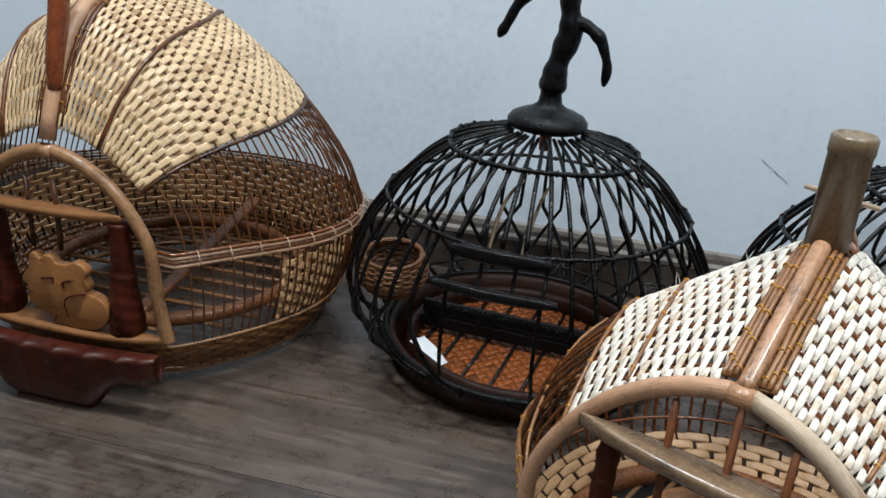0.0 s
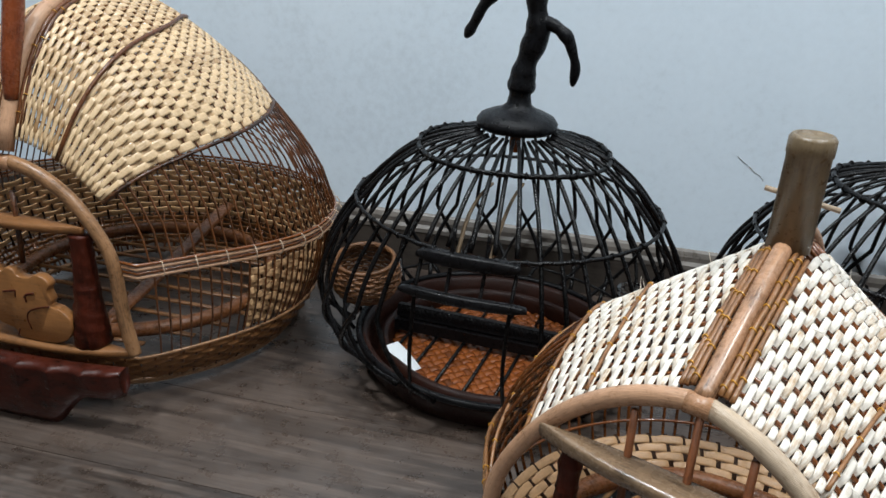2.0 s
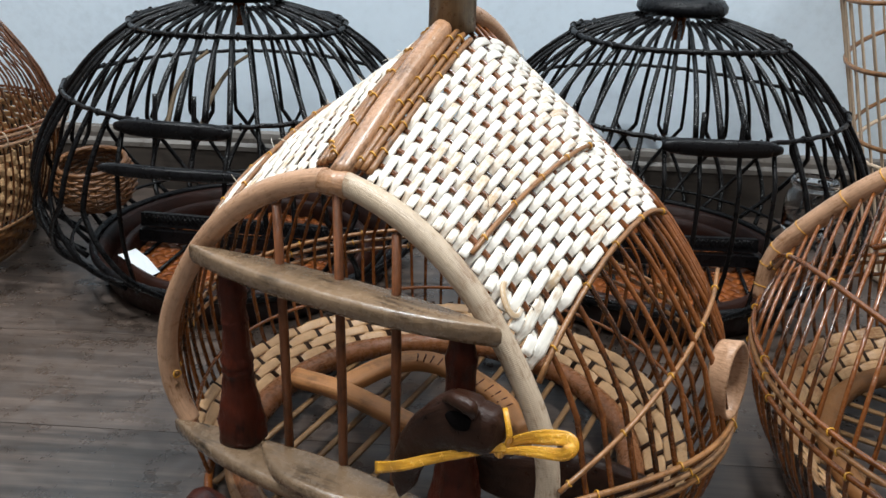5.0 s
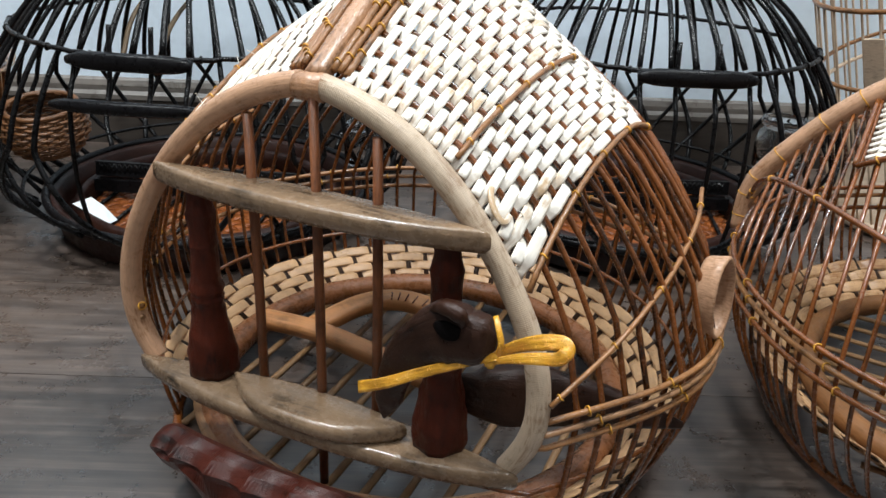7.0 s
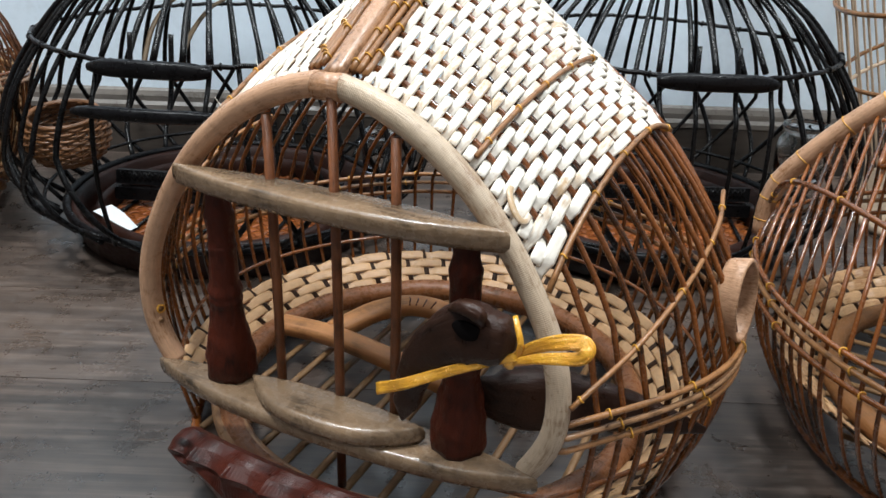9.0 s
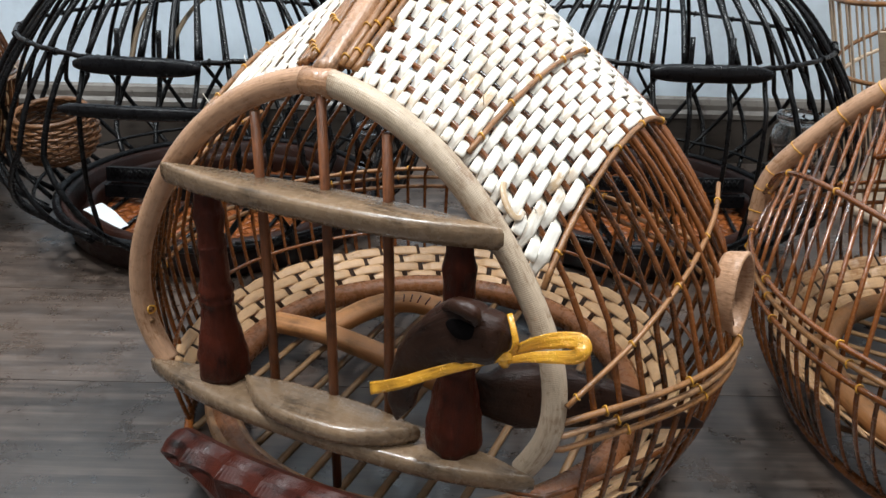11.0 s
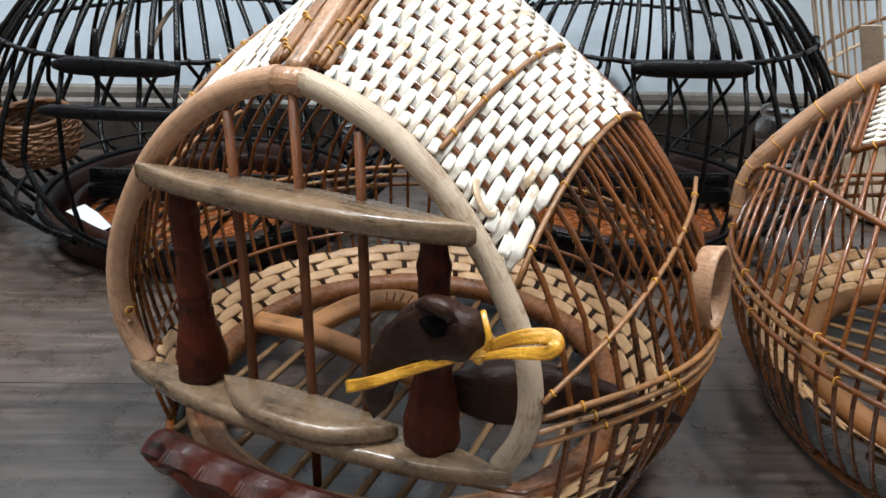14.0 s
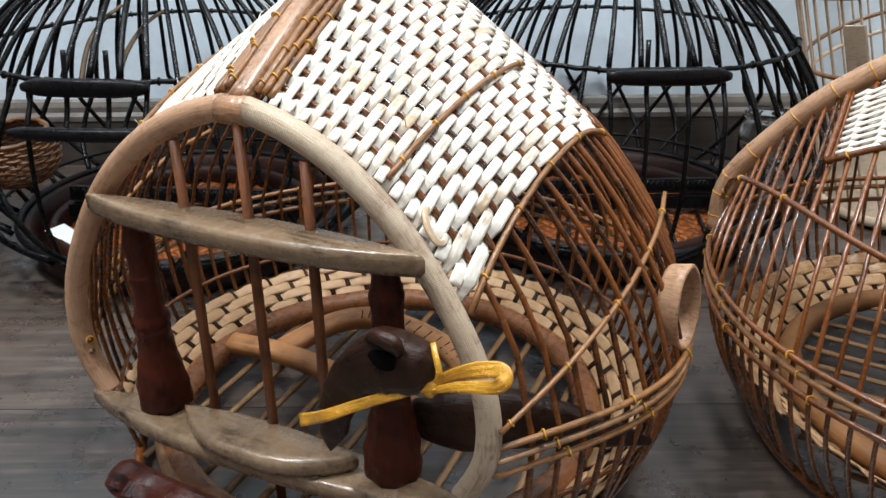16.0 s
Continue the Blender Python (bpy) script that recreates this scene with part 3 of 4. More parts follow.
def carved_front(w, h, d, teeth, keel, bend, rise=0.45, snout=0.0, gouge=0.008):
    """A carved front board: gouged scallops along its upper edge, ends that lift off the floor over a keel-shaped foot."""
    n = 120
    verts, faces = [], []
    for i in range(n + 1):
        t = -1 + 2 * i / n
        a = abs(t)
        e = max(0.0, (a - 0.84) / 0.16)
        lobe = 1 - abs(math.sin(teeth * math.pi * (t + 1) / 2)) ** 0.8
        lobe += (0.6 - lobe) * min(1.0, e * 2)
        top = h - snout * e**2
        u = min(1.0, max(0.0, (a - rise) / 0.34))
        bot = min(keel * h * u * u * (3 - 2 * u) + 0.10 * h * e**3, top - 0.006)
        bow = -bend * (1 - t * t)
        dep = d * (1 - 0.30 * e**2)
        m = top - bot
        lip = bow - dep * (0.80 + 0.28 * lobe)
        rows = [(bow - dep * 0.35, bot), (bow - dep * 0.72, bot + 0.16 * m), (bow - dep * 0.90, bot + 0.50 * m), (lip + 0.001, top - gouge * (1.35 - 0.5 * lobe) - 0.05 * m), (lip, top - gouge * (1.05 - 0.6 * lobe)),
                (bow - dep * (0.50 + 0.2 * lobe), top - gouge * 0.35 * (1 - lobe)), (bow - dep * 0.20, top), (bow, top - 0.002), (bow + 0.002, bot + 0.3 * m)]
        verts += [(w * t, y, z) for y, z in rows]
    m = 9
    for i in range(n):
        for k in range(m):
            l = (k + 1) % m
            faces.append((i * m + k, i * m + l, (i + 1) * m + l, (i + 1) * m + k))
    faces.append(tuple(range(m)))
    faces.append(tuple(n * m + k for k in range(m))[::-1])
    return np.array(verts), faces


def globe_front(cage, g, deck_z, shelf_z, sticks, material_board, pillar_mat, step=True, stout=1.0, stick_mat=None, deck=(-0.98, 0.98), shelf=(-0.89, 0.71), fore=0.0, thick=0.0115, form=None):
    """Deck, pillars, shelf and rods of the arched doorway; deck and shelf reach between two shares of the arch's half width,
    fore is how far they stand out before the arch."""
    w = g.w
    y = g.va
    def board(name, a, b, d0, d1, z, thick, yy, e, label=""):
        o = lens_board((b - a) / 2, d0, d1, 40, e)
        return part(name, [moved(slab(o, 0, thick, 0.0030), pose((a + b) / 2, yy, z - thick))], material_board, cage, label)
    board("deck_board", w * deck[0], w * deck[1], 0.020, 0.015, deck_z, thick, y - fore, 2.8, "greyish bamboo deck board")
    board("shelf_board", w * shelf[0], w * shelf[1], 0.0145, 0.011, shelf_z + 0.006, thick, y - fore * 1.3, 2.5)
    if step:
        part("step_board", [moved(slab(lens_board(0.058, 0.024, 0.007, 40, 2.6), 0, 0.0115, 0.0036), pose(0.003, y - 0.009, deck_z + 0.0004))], material_board, cage)
    k = (shelf_z - deck_z - 0.004) / 0.124
    for x in (-w * 0.585, w * 0.585):
        lathe_part(cage, "pillar", [(r * stout * (1.0 if x > 0 else 0.98), z * k) for r, z in form or PILLAR], x, y, deck_z, pillar_mat)
    for x, ztop, zlow in sticks:
        part("rod", [sweep([V(x, y - fore * 0.5, zlow), V(x + 0.0005, y - fore * 0.5, (zlow + ztop) / 2), V(x, y - fore * 0.5, ztop)], 0.0028 * np.array([1, 1.03, 0.92]), 9)], stick_mat or STICK, cage)


def globe_floor(cage, g, z, n, material, r=0.0026, crossways=False):
    rb = g.rbase * 0.98
    for x in np.linspace(-rb * 0.86, rb * 0.86, n):
        h = math.sqrt(rb**2 - x * x)
        a, b = (V(x, -h, z), V(x, h, z)) if not crossways else (V(-h, x, z), V(h, x, z))
        part("floor_slat", [sweep([a, (a + b) / 2 + V(0, 0, rng.normal(0, 0.0006)), b], r, 6, normals=np.tile(V(0, 0, 1), (3, 1)), thick=0.0016)], material, cage)


def ridge_pole(cage, g, v0, v1, r, material, lift=0.004, n=26):
    pts = [V(0, v, g.ridge(v) + lift) for v in np.linspace(v0, v1, n)]
    part("ridge_pole", [sweep(pts, r, 12)], material, cage, "varnished round ridge pole")
    return pts


def ridge_battens(cage, g, v0, v1, x, r, material, count=3, n=24):
    """Split canes laid side by side along the ridge, lashed with thread."""
    for side in (1, -1):
        for k in range(count):
            xx = x + k * r * 1.9
            pts = np.array([g.point(xx / g.half(v), v, side) + V(0, 0, 0.0042 - 0.0006 * k) for v in np.linspace(v0, v1 + rng.uniform(-0.004, 0.004), n)])
            pts += uneven(n, 0.0003)
            ob = part("ridge_batten", [sweep(pts, r * rng.uniform(0.9, 1.08), 8)], material, cage)
            for i in range(1 + k, n - 1, 4):
                part("tie", [tie(pts[i], r * 1.22, pts[i] - pts[i - 1], 0.0006)], TIE, ob)


def build_white_cage():
    g = Globe(0.204, 0.115, 0.345, -0.131, 0.276, 0.132, 0.172)
    cage = thing("bird_cage", pose(0.310, 0.671, 0, 0, 0, -24.1), "brown globe cane cage with white woven roof and arched doorway", "bird cage", "globe cages")
    build_ribs(cage, g, 0.0130, 0.0017, BROWN_CANE, -0.113)
    build_mat(cage, g, -0.126, 0.030, 0.115, 0.136, 26, 12, WHITE_CANE, s_in=0.016, width=1.08, extra=6)
    edge_cane(cage, g, -0.126, 0.033, 0.117, 0.138, 0.0017, FLANK, "roof_edge_cane", TIE)
    edge_cane(cage, g, -0.122, 0.012, 0.074, 0.092, 0.0015, FLANK, "roof_batten", TIE, lift=0.0042)
    fibres(cage, g, -0.12, 0.03, 0.02, 0.13, 26, WHITE_CANE)
    # back edge of the roof
    for side in (1, -1):
        pts = [g.point(q, 0.112 - 0.118 * q, side) + V(0, 0.002, 0.002) for q in np.linspace(0.05, 0.68, 20)]
        part("roof_edge_cane", [sweep(pts, 0.0018, 6)], BROWN_CANE, cage)
    ridge_pole(cage, g, -0.128, -0.004, 0.0066, RATTAN_RED, lift=-0.0005)
    ridge_battens(cage, g, -0.124, -0.008, 0.0086, 0.0019, FLANK, 3)
    ridge_pole(cage, g, 0.012, g.R * 0.97, 0.006, RATTAN)
    build_arch(cage, g, 0.082, 0.117, 0.0065, RATTAN, wide=1.05)
    tube = part("hanging_tube", [lathe([(0.0148, 0), (0.0144, 0.066), (0.0152, 0.067), (0.0152, 0.0775), (0.0132, 0.0800), (0.0118, 0.0802), (0.0112, 0.0785), (0.0030, 0.0780)], 28, (0, 0.0, 0.338))],
                TUBE_BAMBOO, cage, "olive bamboo tube")
    part("peg", [sweep([V(-0.024, 0.004, 0.375), V(0.026, 0.004, 0.371)], 0.0019, 8)], PALE, tube)
    # bands round the middle
    a0, a1 = math.radians(-46), math.radians(180 + 46)
    for k, (z, out) in enumerate(((0.118, 0.003), (0.110, 0.0034), (0.101, 0.003))):
        ob, pts = hoop(cage, g, z, out, 0.0019, FLANK if k != 1 else RATTAN_PLAIN, "band_cane", a0, a1, 110)
        for i in range(4 + k, 110, 7):
            part("tie", [tie(pts[i], 0.0026, pts[i] - pts[i - 1])], TIE, ob)
    # slanting cane on each flank
    for side in (1, -1):
        c = spline([(side * 0.138, -0.134, 0.131), (side * 0.160, -0.095, 0.153), (side * 0.175, -0.04, 0.171), (side * 0.180, 0.012, 0.186), (side * 0.176, 0.055, 0.193)], 30)
        ob = part("flank_cane", [sweep(c, 0.0015, 8)], FLANK, cage)
        for i in range(1, 30, 6):
            part("tie", [tie(c[i], 0.0018, c[i] - c[i - 1])], TIE, ob)
    hoop(cage, g, 0.010, 0.001, 0.0036, BROWN_CANE, "base_hoop")
    hoop(cage, g, 0.062, -0.004, 0.0016, BROWN_CANE, "inner_hoop")
    bowl_band(cage, 0.158, 0.028, 0.186, 0.048, 4, 46, SHADED_CANE, math.radians(-36), math.radians(216))
    a = np.radians(np.linspace(-146, -34, 40))
    part("front_strip", [sweep(np.stack([0.151 * np.cos(a), 0.151 * np.sin(a), 0.031 + 0 * a], 1), 0.0105, 10, normals=np.tile(V(0, -0.3, 1), (40, 1)), thick=0.0022)], RATTAN_PLAIN, cage, "flat tan cane strip along the front of the floor")
    part("floor_ring", [sweep(circle(0.148, 0.026, 70), 0.0100 * (1 + 0.05 * np.sin(np.arange(70) * 0.9)), 12, True)], RING_WOOD, cage, "thick bent rattan ring")
    globe_floor(cage, g, 0.020, 13, SLAT)
    globe_front(cage, g, 0.086, 0.216, ((-0.037, 0.257, 0.094), (0.003, 0.271, 0.03), (0.039, 0.256, 0.094)), BAMBOO, RED_WOOD, deck=(-0.99, 0.955), shelf=(-0.755, 0.775), fore=0.007)
    # carved front board
    part("carved_board", [moved(carved_front(0.112, 0.055, 0.023, 8, 0.52, 0.010, 0.42, 0.010, 0.008), pose(0.006, g.va - 0.018, 0.0))], CARVED, cage, "scalloped dark red carved front board", smooth=False)
    loop = spline([(0.0910, -0.1165), (0.0915, -0.1205), (0.0937, -0.1235), (0.0977, -0.1240), (0.1005, -0.1212), (0.1015, -0.1170)], 30)
    nor = np.array([g.normal(a / g.half(v), v, 1) for a, v in loop])
    curl = np.array([g.point(a / g.half(v), v, 1) for a, v in loop]) + nor * (0.0028 + 0.0022 * np.sin(np.linspace(0, 3.14, 30)))[:, None]
    part("loose_strip", [sweep(curl, 0.0017, 8, normals=nor, thick=0.0007)], WHITE_CANE, cage, "loose curled end of a cane strip")
    # bowed perch frame inside
    up = np.tile(V(0, -0.25, 1), (24, 1))
    for pts, r in (([(-0.142, 0.008, 0.033), (-0.09, 0.006, 0.036), (-0.02, -0.006, 0.036), (0.05, -0.018, 0.033)], 0.0085),
                   ([(-0.098, 0.015, 0.034), (-0.075, 0.058, 0.040), (-0.040, 0.075, 0.042), (0.02, 0.06, 0.040), (0.06, 0.03, 0.036)], 0.0095)):
        c = spline(pts, 24)
        ob = part("perch", [sweep(c, r, 12, normals=up, thick=0.0065)], PERCH, cage)
        if r > 0.009:
            for k in range(9, 21):
                d = unit(np.cross(c[k] - c[k - 1], V(0, 0, 1)))
                part("notch", [sweep([c[k] + d * 0.0075 + V(0, 0, 0.0040), c[k] + V(0.001, 0, 0.0064), c[k] - d * 0.003 + V(0, 0, 0.0063)], 0.0008, 4)], RED_WOOD, ob)
    # small bamboo cup tied to the band
    cup = lathe([(0.0196, -0.005), (0.0204, -0.003), (0.0214, 0.003), (0.0220, 0.0075), (0.0212, 0.0088), (0.0194, 0.0084), (0.0182, 0.004), (0.0175, -0.004)], 40, wob=lambda a, z: 0.025 * math.sin(2 * a + 1) + 0.012 * math.sin(7 * a) * (z > 0.004))
    m = WHITE_POSE.inverted() @ pose(0.490, 0.592, 0.145, 0, 86, -39) @ Matrix.Diagonal((1.22, 0.8, 1, 1))
    part("cup_ring", [moved(cup, m)], RATTAN, cage, "cut bamboo ring tied to the side")
    return cage, g


def build_hook(cage_pose):
    """The carved hook tied inside the doorway: a beak-like blade before the pillar and a long horn that runs back to the ribs."""
    ob = thing("carved_hook", cage_pose, "dark carved wooden hook tied to the arch with a yellow ribbon", "hook")
    y = -0.158
    blade = spline([(0.0560, y, 0.1125), (0.0587, y, 0.1250), (0.0623, y, 0.1410), (0.0680, y, 0.1530), (0.0760, y, 0.1645), (0.0855, y, 0.1720), (0.0935, y, 0.1750), (0.1015, y, 0.1748), (0.1090, y, 0.1755), (0.1152, y, 0.1752)], 60)
    half = [0.0008, 0.0068, 0.0088, 0.0105, 0.0125, 0.0150, 0.0158, 0.0135, 0.0112, 0.0035]
    u = np.linspace(0, 9, 60)
    rad = np.interp(u, range(10), half) * (1 + 0.035 * np.sin(u * 2.6) + 0.02 * np.sin(u * 7.1))
    a = part("blade", [sweep(blade, rad, 18, normals=np.tile(V(0.05, -1, 0.15), (60, 1)), thick=np.minimum(rad * 0.72, 0.0088))], HOOK_WOOD, ob)
    # raised brow over a matte black slab that paints a hollow's shade
    brow = spline([(0.0820, y - 0.0035, 0.1860), (0.0880, y - 0.0070, 0.1908), (0.0945, y - 0.0085, 0.1918), (0.0992, y - 0.0080, 0.1892), (0.1005, y - 0.0070, 0.1840)], 30)
    part("brow", [sweep(brow, np.interp(np.linspace(0, 1, 30), (0, 0.35, 0.7, 1), (0.0010, 0.0036, 0.0042, 0.0016)), 12)], HOOK_WOOD, a)
    hollow = [(0.0068 * (1 - 0.12 * math.cos(3 * b)) * math.cos(b), 0.0044 * (1 - 0.22 * math.sin(b)) * math.sin(b)) for b in np.linspace(0, 2 * np.pi, 24, endpoint=False)]
    part("hollow", [moved(slab(hollow, -0.004, 0.0006, 0.0003), pose(0.0935, y - 0.0086, 0.1812, 82, 10, 4))], SHADE_BLACK, a, "black slab painting the shade of a gouged hollow")
    tail = spline([(0.0770, -0.108, 0.113), (0.0860, -0.102, 0.105), (0.1020, -0.090, 0.099), (0.1220, -0.075, 0.094), (0.1480, -0.062, 0.089), (0.1740, -0.051, 0.083), (0.1975, -0.043, 0.078)], 44)
    rad = np.interp(np.linspace(0, 6, 44), range(7), [0.004, 0.0145, 0.0190, 0.0175, 0.0135, 0.0085, 0.0022])
    part("tail_blade", [sweep(tail, rad, 16, normals=np.tile(V(0.1, -1, 0.3), (44, 1)), thick=rad * 0.55)], HOOK_WOOD, ob)
    return ob


def ribbon_strip(pts, w, normal, n=30):
    c = spline(pts, n)
    tw = np.array([V(*normal) + 0.2 * V(math.sin(3 * k), 0, math.cos(4 * k)) for k in np.linspace(0, 4, n)])
    return sweep(c, w, 8, normals=tw, thick=0.0004)


def build_ribbon(cage_pose):
    ob = thing("ribbon", cage_pose, "shiny yellow plastic ribbon tied in a bow round the arch", "ribbon")
    y = -0.167
    part("tail", [ribbon_strip([(0.0460, y, 0.1342), (0.0620, y - 0.002, 0.1430), (0.0780, y, 0.1520), (0.0960, y + 0.001, 0.1620), (0.1165, y + 0.006, 0.1705)], np.interp(np.linspace(0, 1, 30), (0, 0.35, 0.8, 1), (0.0034, 0.0030, 0.0026, 0.0018)), (0.1, -1, 0.5))], RIBBON, ob)
    part("tail", [ribbon_strip([(0.0620, y + 0.001, 0.1418), (0.0780, y + 0.001, 0.1504), (0.0960, y + 0.002, 0.1606), (0.1165, y + 0.006, 0.1695)], np.linspace(0.0022, 0.0016, 30), (0.1, -0.6, 1))], RIBBON, ob)
    y = -0.160
    part("knot", [lathe([(0.001, -0.0036), (0.0028, -0.002), (0.0034, 0.0), (0.0028, 0.0022), (0.001, 0.0038)], 10, (0.1130, y, 0.1655), wob=lambda a, z: 0.15 * math.sin(3 * a + 900 * z))], RIBBON, ob)
    w = np.interp(np.linspace(0, 1, 50), (0, 0.12, 0.3, 0.5, 0.62, 0.85, 1), (0.0014, 0.0026, 0.0039, 0.0036, 0.0035, 0.0028, 0.0014))
    part("loop", [ribbon_strip([(0.1130, y, 0.1655), (0.1200, y, 0.1740), (0.1290, y - 0.001, 0.1802), (0.1390, y - 0.002, 0.1848), (0.1470, y - 0.002, 0.1866), (0.1498, y - 0.004, 0.1845), (0.1470, y - 0.006, 0.1808), (0.1380, y - 0.005, 0.1775),
                                (0.1260, y - 0.003, 0.1728), (0.1135, y - 0.001, 0.1662)], w, (0.1, -1, 0.45), 50)], RIBBON, ob)
    part("inner_loop", [ribbon_strip([(0.1132, y, 0.1658), (0.1220, y + 0.002, 0.1730), (0.1320, y + 0.003, 0.1782), (0.1420, y + 0.002, 0.1815), (0.1480, y - 0.002, 0.1830)], np.linspace(0.0016, 0.0034, 30), (0.2, -1, -0.2), 30)], RIBBON, ob)
    part("tie_round_hook", [ribbon_strip([(0.1120, y + 0.006, 0.1870), (0.1158, y + 0.001, 0.1830), (0.1180, y - 0.001, 0.1775), (0.1170, y - 0.001, 0.1720), (0.1132, y, 0.1660)], np.linspace(0.0014, 0.0018, 18), (0.3, -1, 0.2), 18)], RIBBON, ob)
    return ob


def build_tall_cage():
    g = Globe(0.250, 0.164, 0.432, -0.222, 0.281, 0.131, 0.192, 1.72, 1.45, rise=4.4, tent=False, rear=1.43)
    cage = thing("bird_cage", pose(-0.413, 1.0, 0), "large globe cane cage with cream woven roof and carved doorway", "bird cage", "globe cages")
    build_ribs(cage, g, 0.0097, 0.0012, UMBER_CANE, -0.2043, 0.8)
    build_mat(cage, g, -0.214, 0.050, 0.100, 0.164, 36, 24, CREAM_CANE, s_in=0.011, amp=0.0022, width=1.36, bow=0.045, extra=7)
    edge_cane(cage, g, -0.214, 0.050, 0.102, 0.166, 0.0022, UMBER_CANE, "roof_edge_cane", bow=0.045)
    edge_cane(cage, g, -0.214, 0.040, 0.056, 0.058, 0.0024, UMBER_CANE, "roof_batten", lift=0.0045, bow=0.027)
    for side in (1, -1):
        pts = [g.point(q, 0.132 - 0.118 * q, side) + V(0, 0.002, 0.002) for q in np.linspace(0.05, 0.69, 20)]
        part("roof_edge_cane", [sweep(pts, 0.002, 6)], UMBER_CANE, cage)
    fibres(cage, g, -0.21, 0.09, 0.02, 0.15, 40, CREAM_CANE)
    ridge_pole(cage, g, -0.220, 0.0, 0.0085, RATTAN)
    ridge_pole(cage, g, 0.01, g.R * 0.985, 0.0075, RATTAN)
    ridge_battens(cage, g, -0.214, -0.01, 0.0105, 0.0024, UMBER_CANE, 2)
    hp = spline([(0.002, -0.203, 0.340), (0.002, -0.197, 0.372), (0.002, -0.187, 0.405), (0.002, -0.179, 0.438), (0.002, -0.172, 0.475)], 20)
    part("handle", [sweep(hp, 0.0105 * np.sin(np.linspace(0.5, 2.2, 20)) ** 0.6, 12)], HANDLE_WOOD, cage, "polished reddish wooden hanging handle")
    build_arch(cage, g, 0.080, 0.126, 0.0072, RATTAN_PLAIN, waist=0.13)
    a0, a1 = math.radians(-58), math.radians(180 + 58)
    for k in range(4):
        ob, pts = hoop(cage, g, 0.156 + 0.0046 * k, 0.003, 0.0019, BROWN_CANE if k % 2 else RATTAN, "band_cane", a0, a1, 110, 0.018, (0.112, g.va + 0.004))
        if k == 1:
            for i in range(3, 110, 3):
                part("tie", [tie(pts[i] + V(0, 0, 0.002), 0.0085, pts[i] - pts[i - 1], 0.0007)], PALE, ob)
    hoop(cage, g, 0.062, 0.002, 0.0018, RATTAN_PLAIN, "rim_hoop")
    hoop(cage, g, 0.012, 0.001, 0.004, RATTAN_PLAIN, "base_hoop")
    weave_band(cage, g, 0.020, 0.060, 6, 90, WEAVE_BROWN, 0.001, amp=0.0020)
    weave_band(cage, g, 0.066, 0.146, 10, 60, INNER_WEAVE, -0.005, "wall_strip", math.radians(-28), math.radians(208), 0.0024, STAKE, 0.58)
    part("floor_ring", [sweep(circle(0.165, 0.062, 70), 0.009, 12, True)], RING_WOOD, cage, "thick bent rattan ring")
    globe_floor(cage, g, 0.055, 10, FLANK, 0.004, True)
    c = spline([(0.036, -0.15, 0.064), (0.034, -0.053, 0.072), (0.031, 0.038, 0.082), (0.034, 0.09, 0.094), (0.036, 0.165, 0.108)], 24)
    part("brace", [sweep(c, 0.0095, 12, normals=np.tile(V(0, -0.2, 1), (24, 1)), thick=0.005)], RING_WOOD, cage)
    globe_front(cage, g, 0.086, 0.217, ((-0.030, 0.250, 0.17), (0.004, 0.250, 0.17)), WEAVE_BROWN, RED_WOOD, step=False, stout=1.12, stick_mat=UMBER_CANE, fore=0.004, thick=0.0085, shelf=(-0.92, 0.66), form=POST)
    part("carved_board", [moved(carved_front(0.130, 0.078, 0.024, 7, 0.50, 0.010, 0.34, 0.0, 0.0030), pose(0.0, g.va - 0.020, 0.0))], CARVED, cage, "scalloped dark red carved front board")
    # flat sawn ornament: two plump rounded shapes side by side
    rim = spline([(-0.050, 0.072), (-0.047, 0.088), (-0.040, 0.091), (-0.033, 0.085), (-0.026, 0.091), (-0.017, 0.089), (-0.011, 0.082), (0.003, 0.082), (0.012, 0.087), (0.023, 0.085), (0.030, 0.077), (0.026, 0.068), (0.030, 0.057), (0.027, 0.049),
                  (0.040, 0.046), (0.051, 0.036), (0.053, 0.023), (0.046, 0.009), (0.031, 0.001), (0.008, -0.001), (-0.007, 0.0), (-0.020, 0.001), (-0.027, 0.011), (-0.044, 0.016), (-0.055, 0.028), (-0.055, 0.044), (-0.061, 0.055), (-0.055, 0.066)], 110)
    rim = rim * 0.90
    orn = part("sawn_ornament", [moved(slab(rim[::-1], -0.006, 0.006, 0.0015), pose(0.018, g.va - 0.012, 0.0875, 90, 0, 0))], TAN_WOOD, cage, "tan flat sawn wooden ornament of rounded lobes")
    for pts, r in (([(0.027, 0.049), (0.012, 0.045), (-0.002, 0.038), (-0.006, 0.028), (-0.002, 0.014)], 0.0009), ([(-0.034, 0.059), (-0.026, 0.061), (-0.017, 0.063)], 0.0012), ([(-0.017, 0.063), (-0.018, 0.055)], 0.0009),
                   ([(-0.006, 0.056), (-0.002, 0.060), (0.008, 0.063)], 0.0014), ([(-0.005, 0.058), (-0.004, 0.050)], 0.0010), ([(-0.056, 0.036), (-0.048, 0.040)], 0.0009), ([(-0.022, 0.003), (-0.019, 0.012)], 0.0009)):
        part("saw_line", [sweep([V(0.90 * x + 0.018, g.va - 0.0181, 0.0875 + 0.90 * z) for x, z in spline(pts, 10)], r, 5)], RED_WOOD, orn)
    return cage


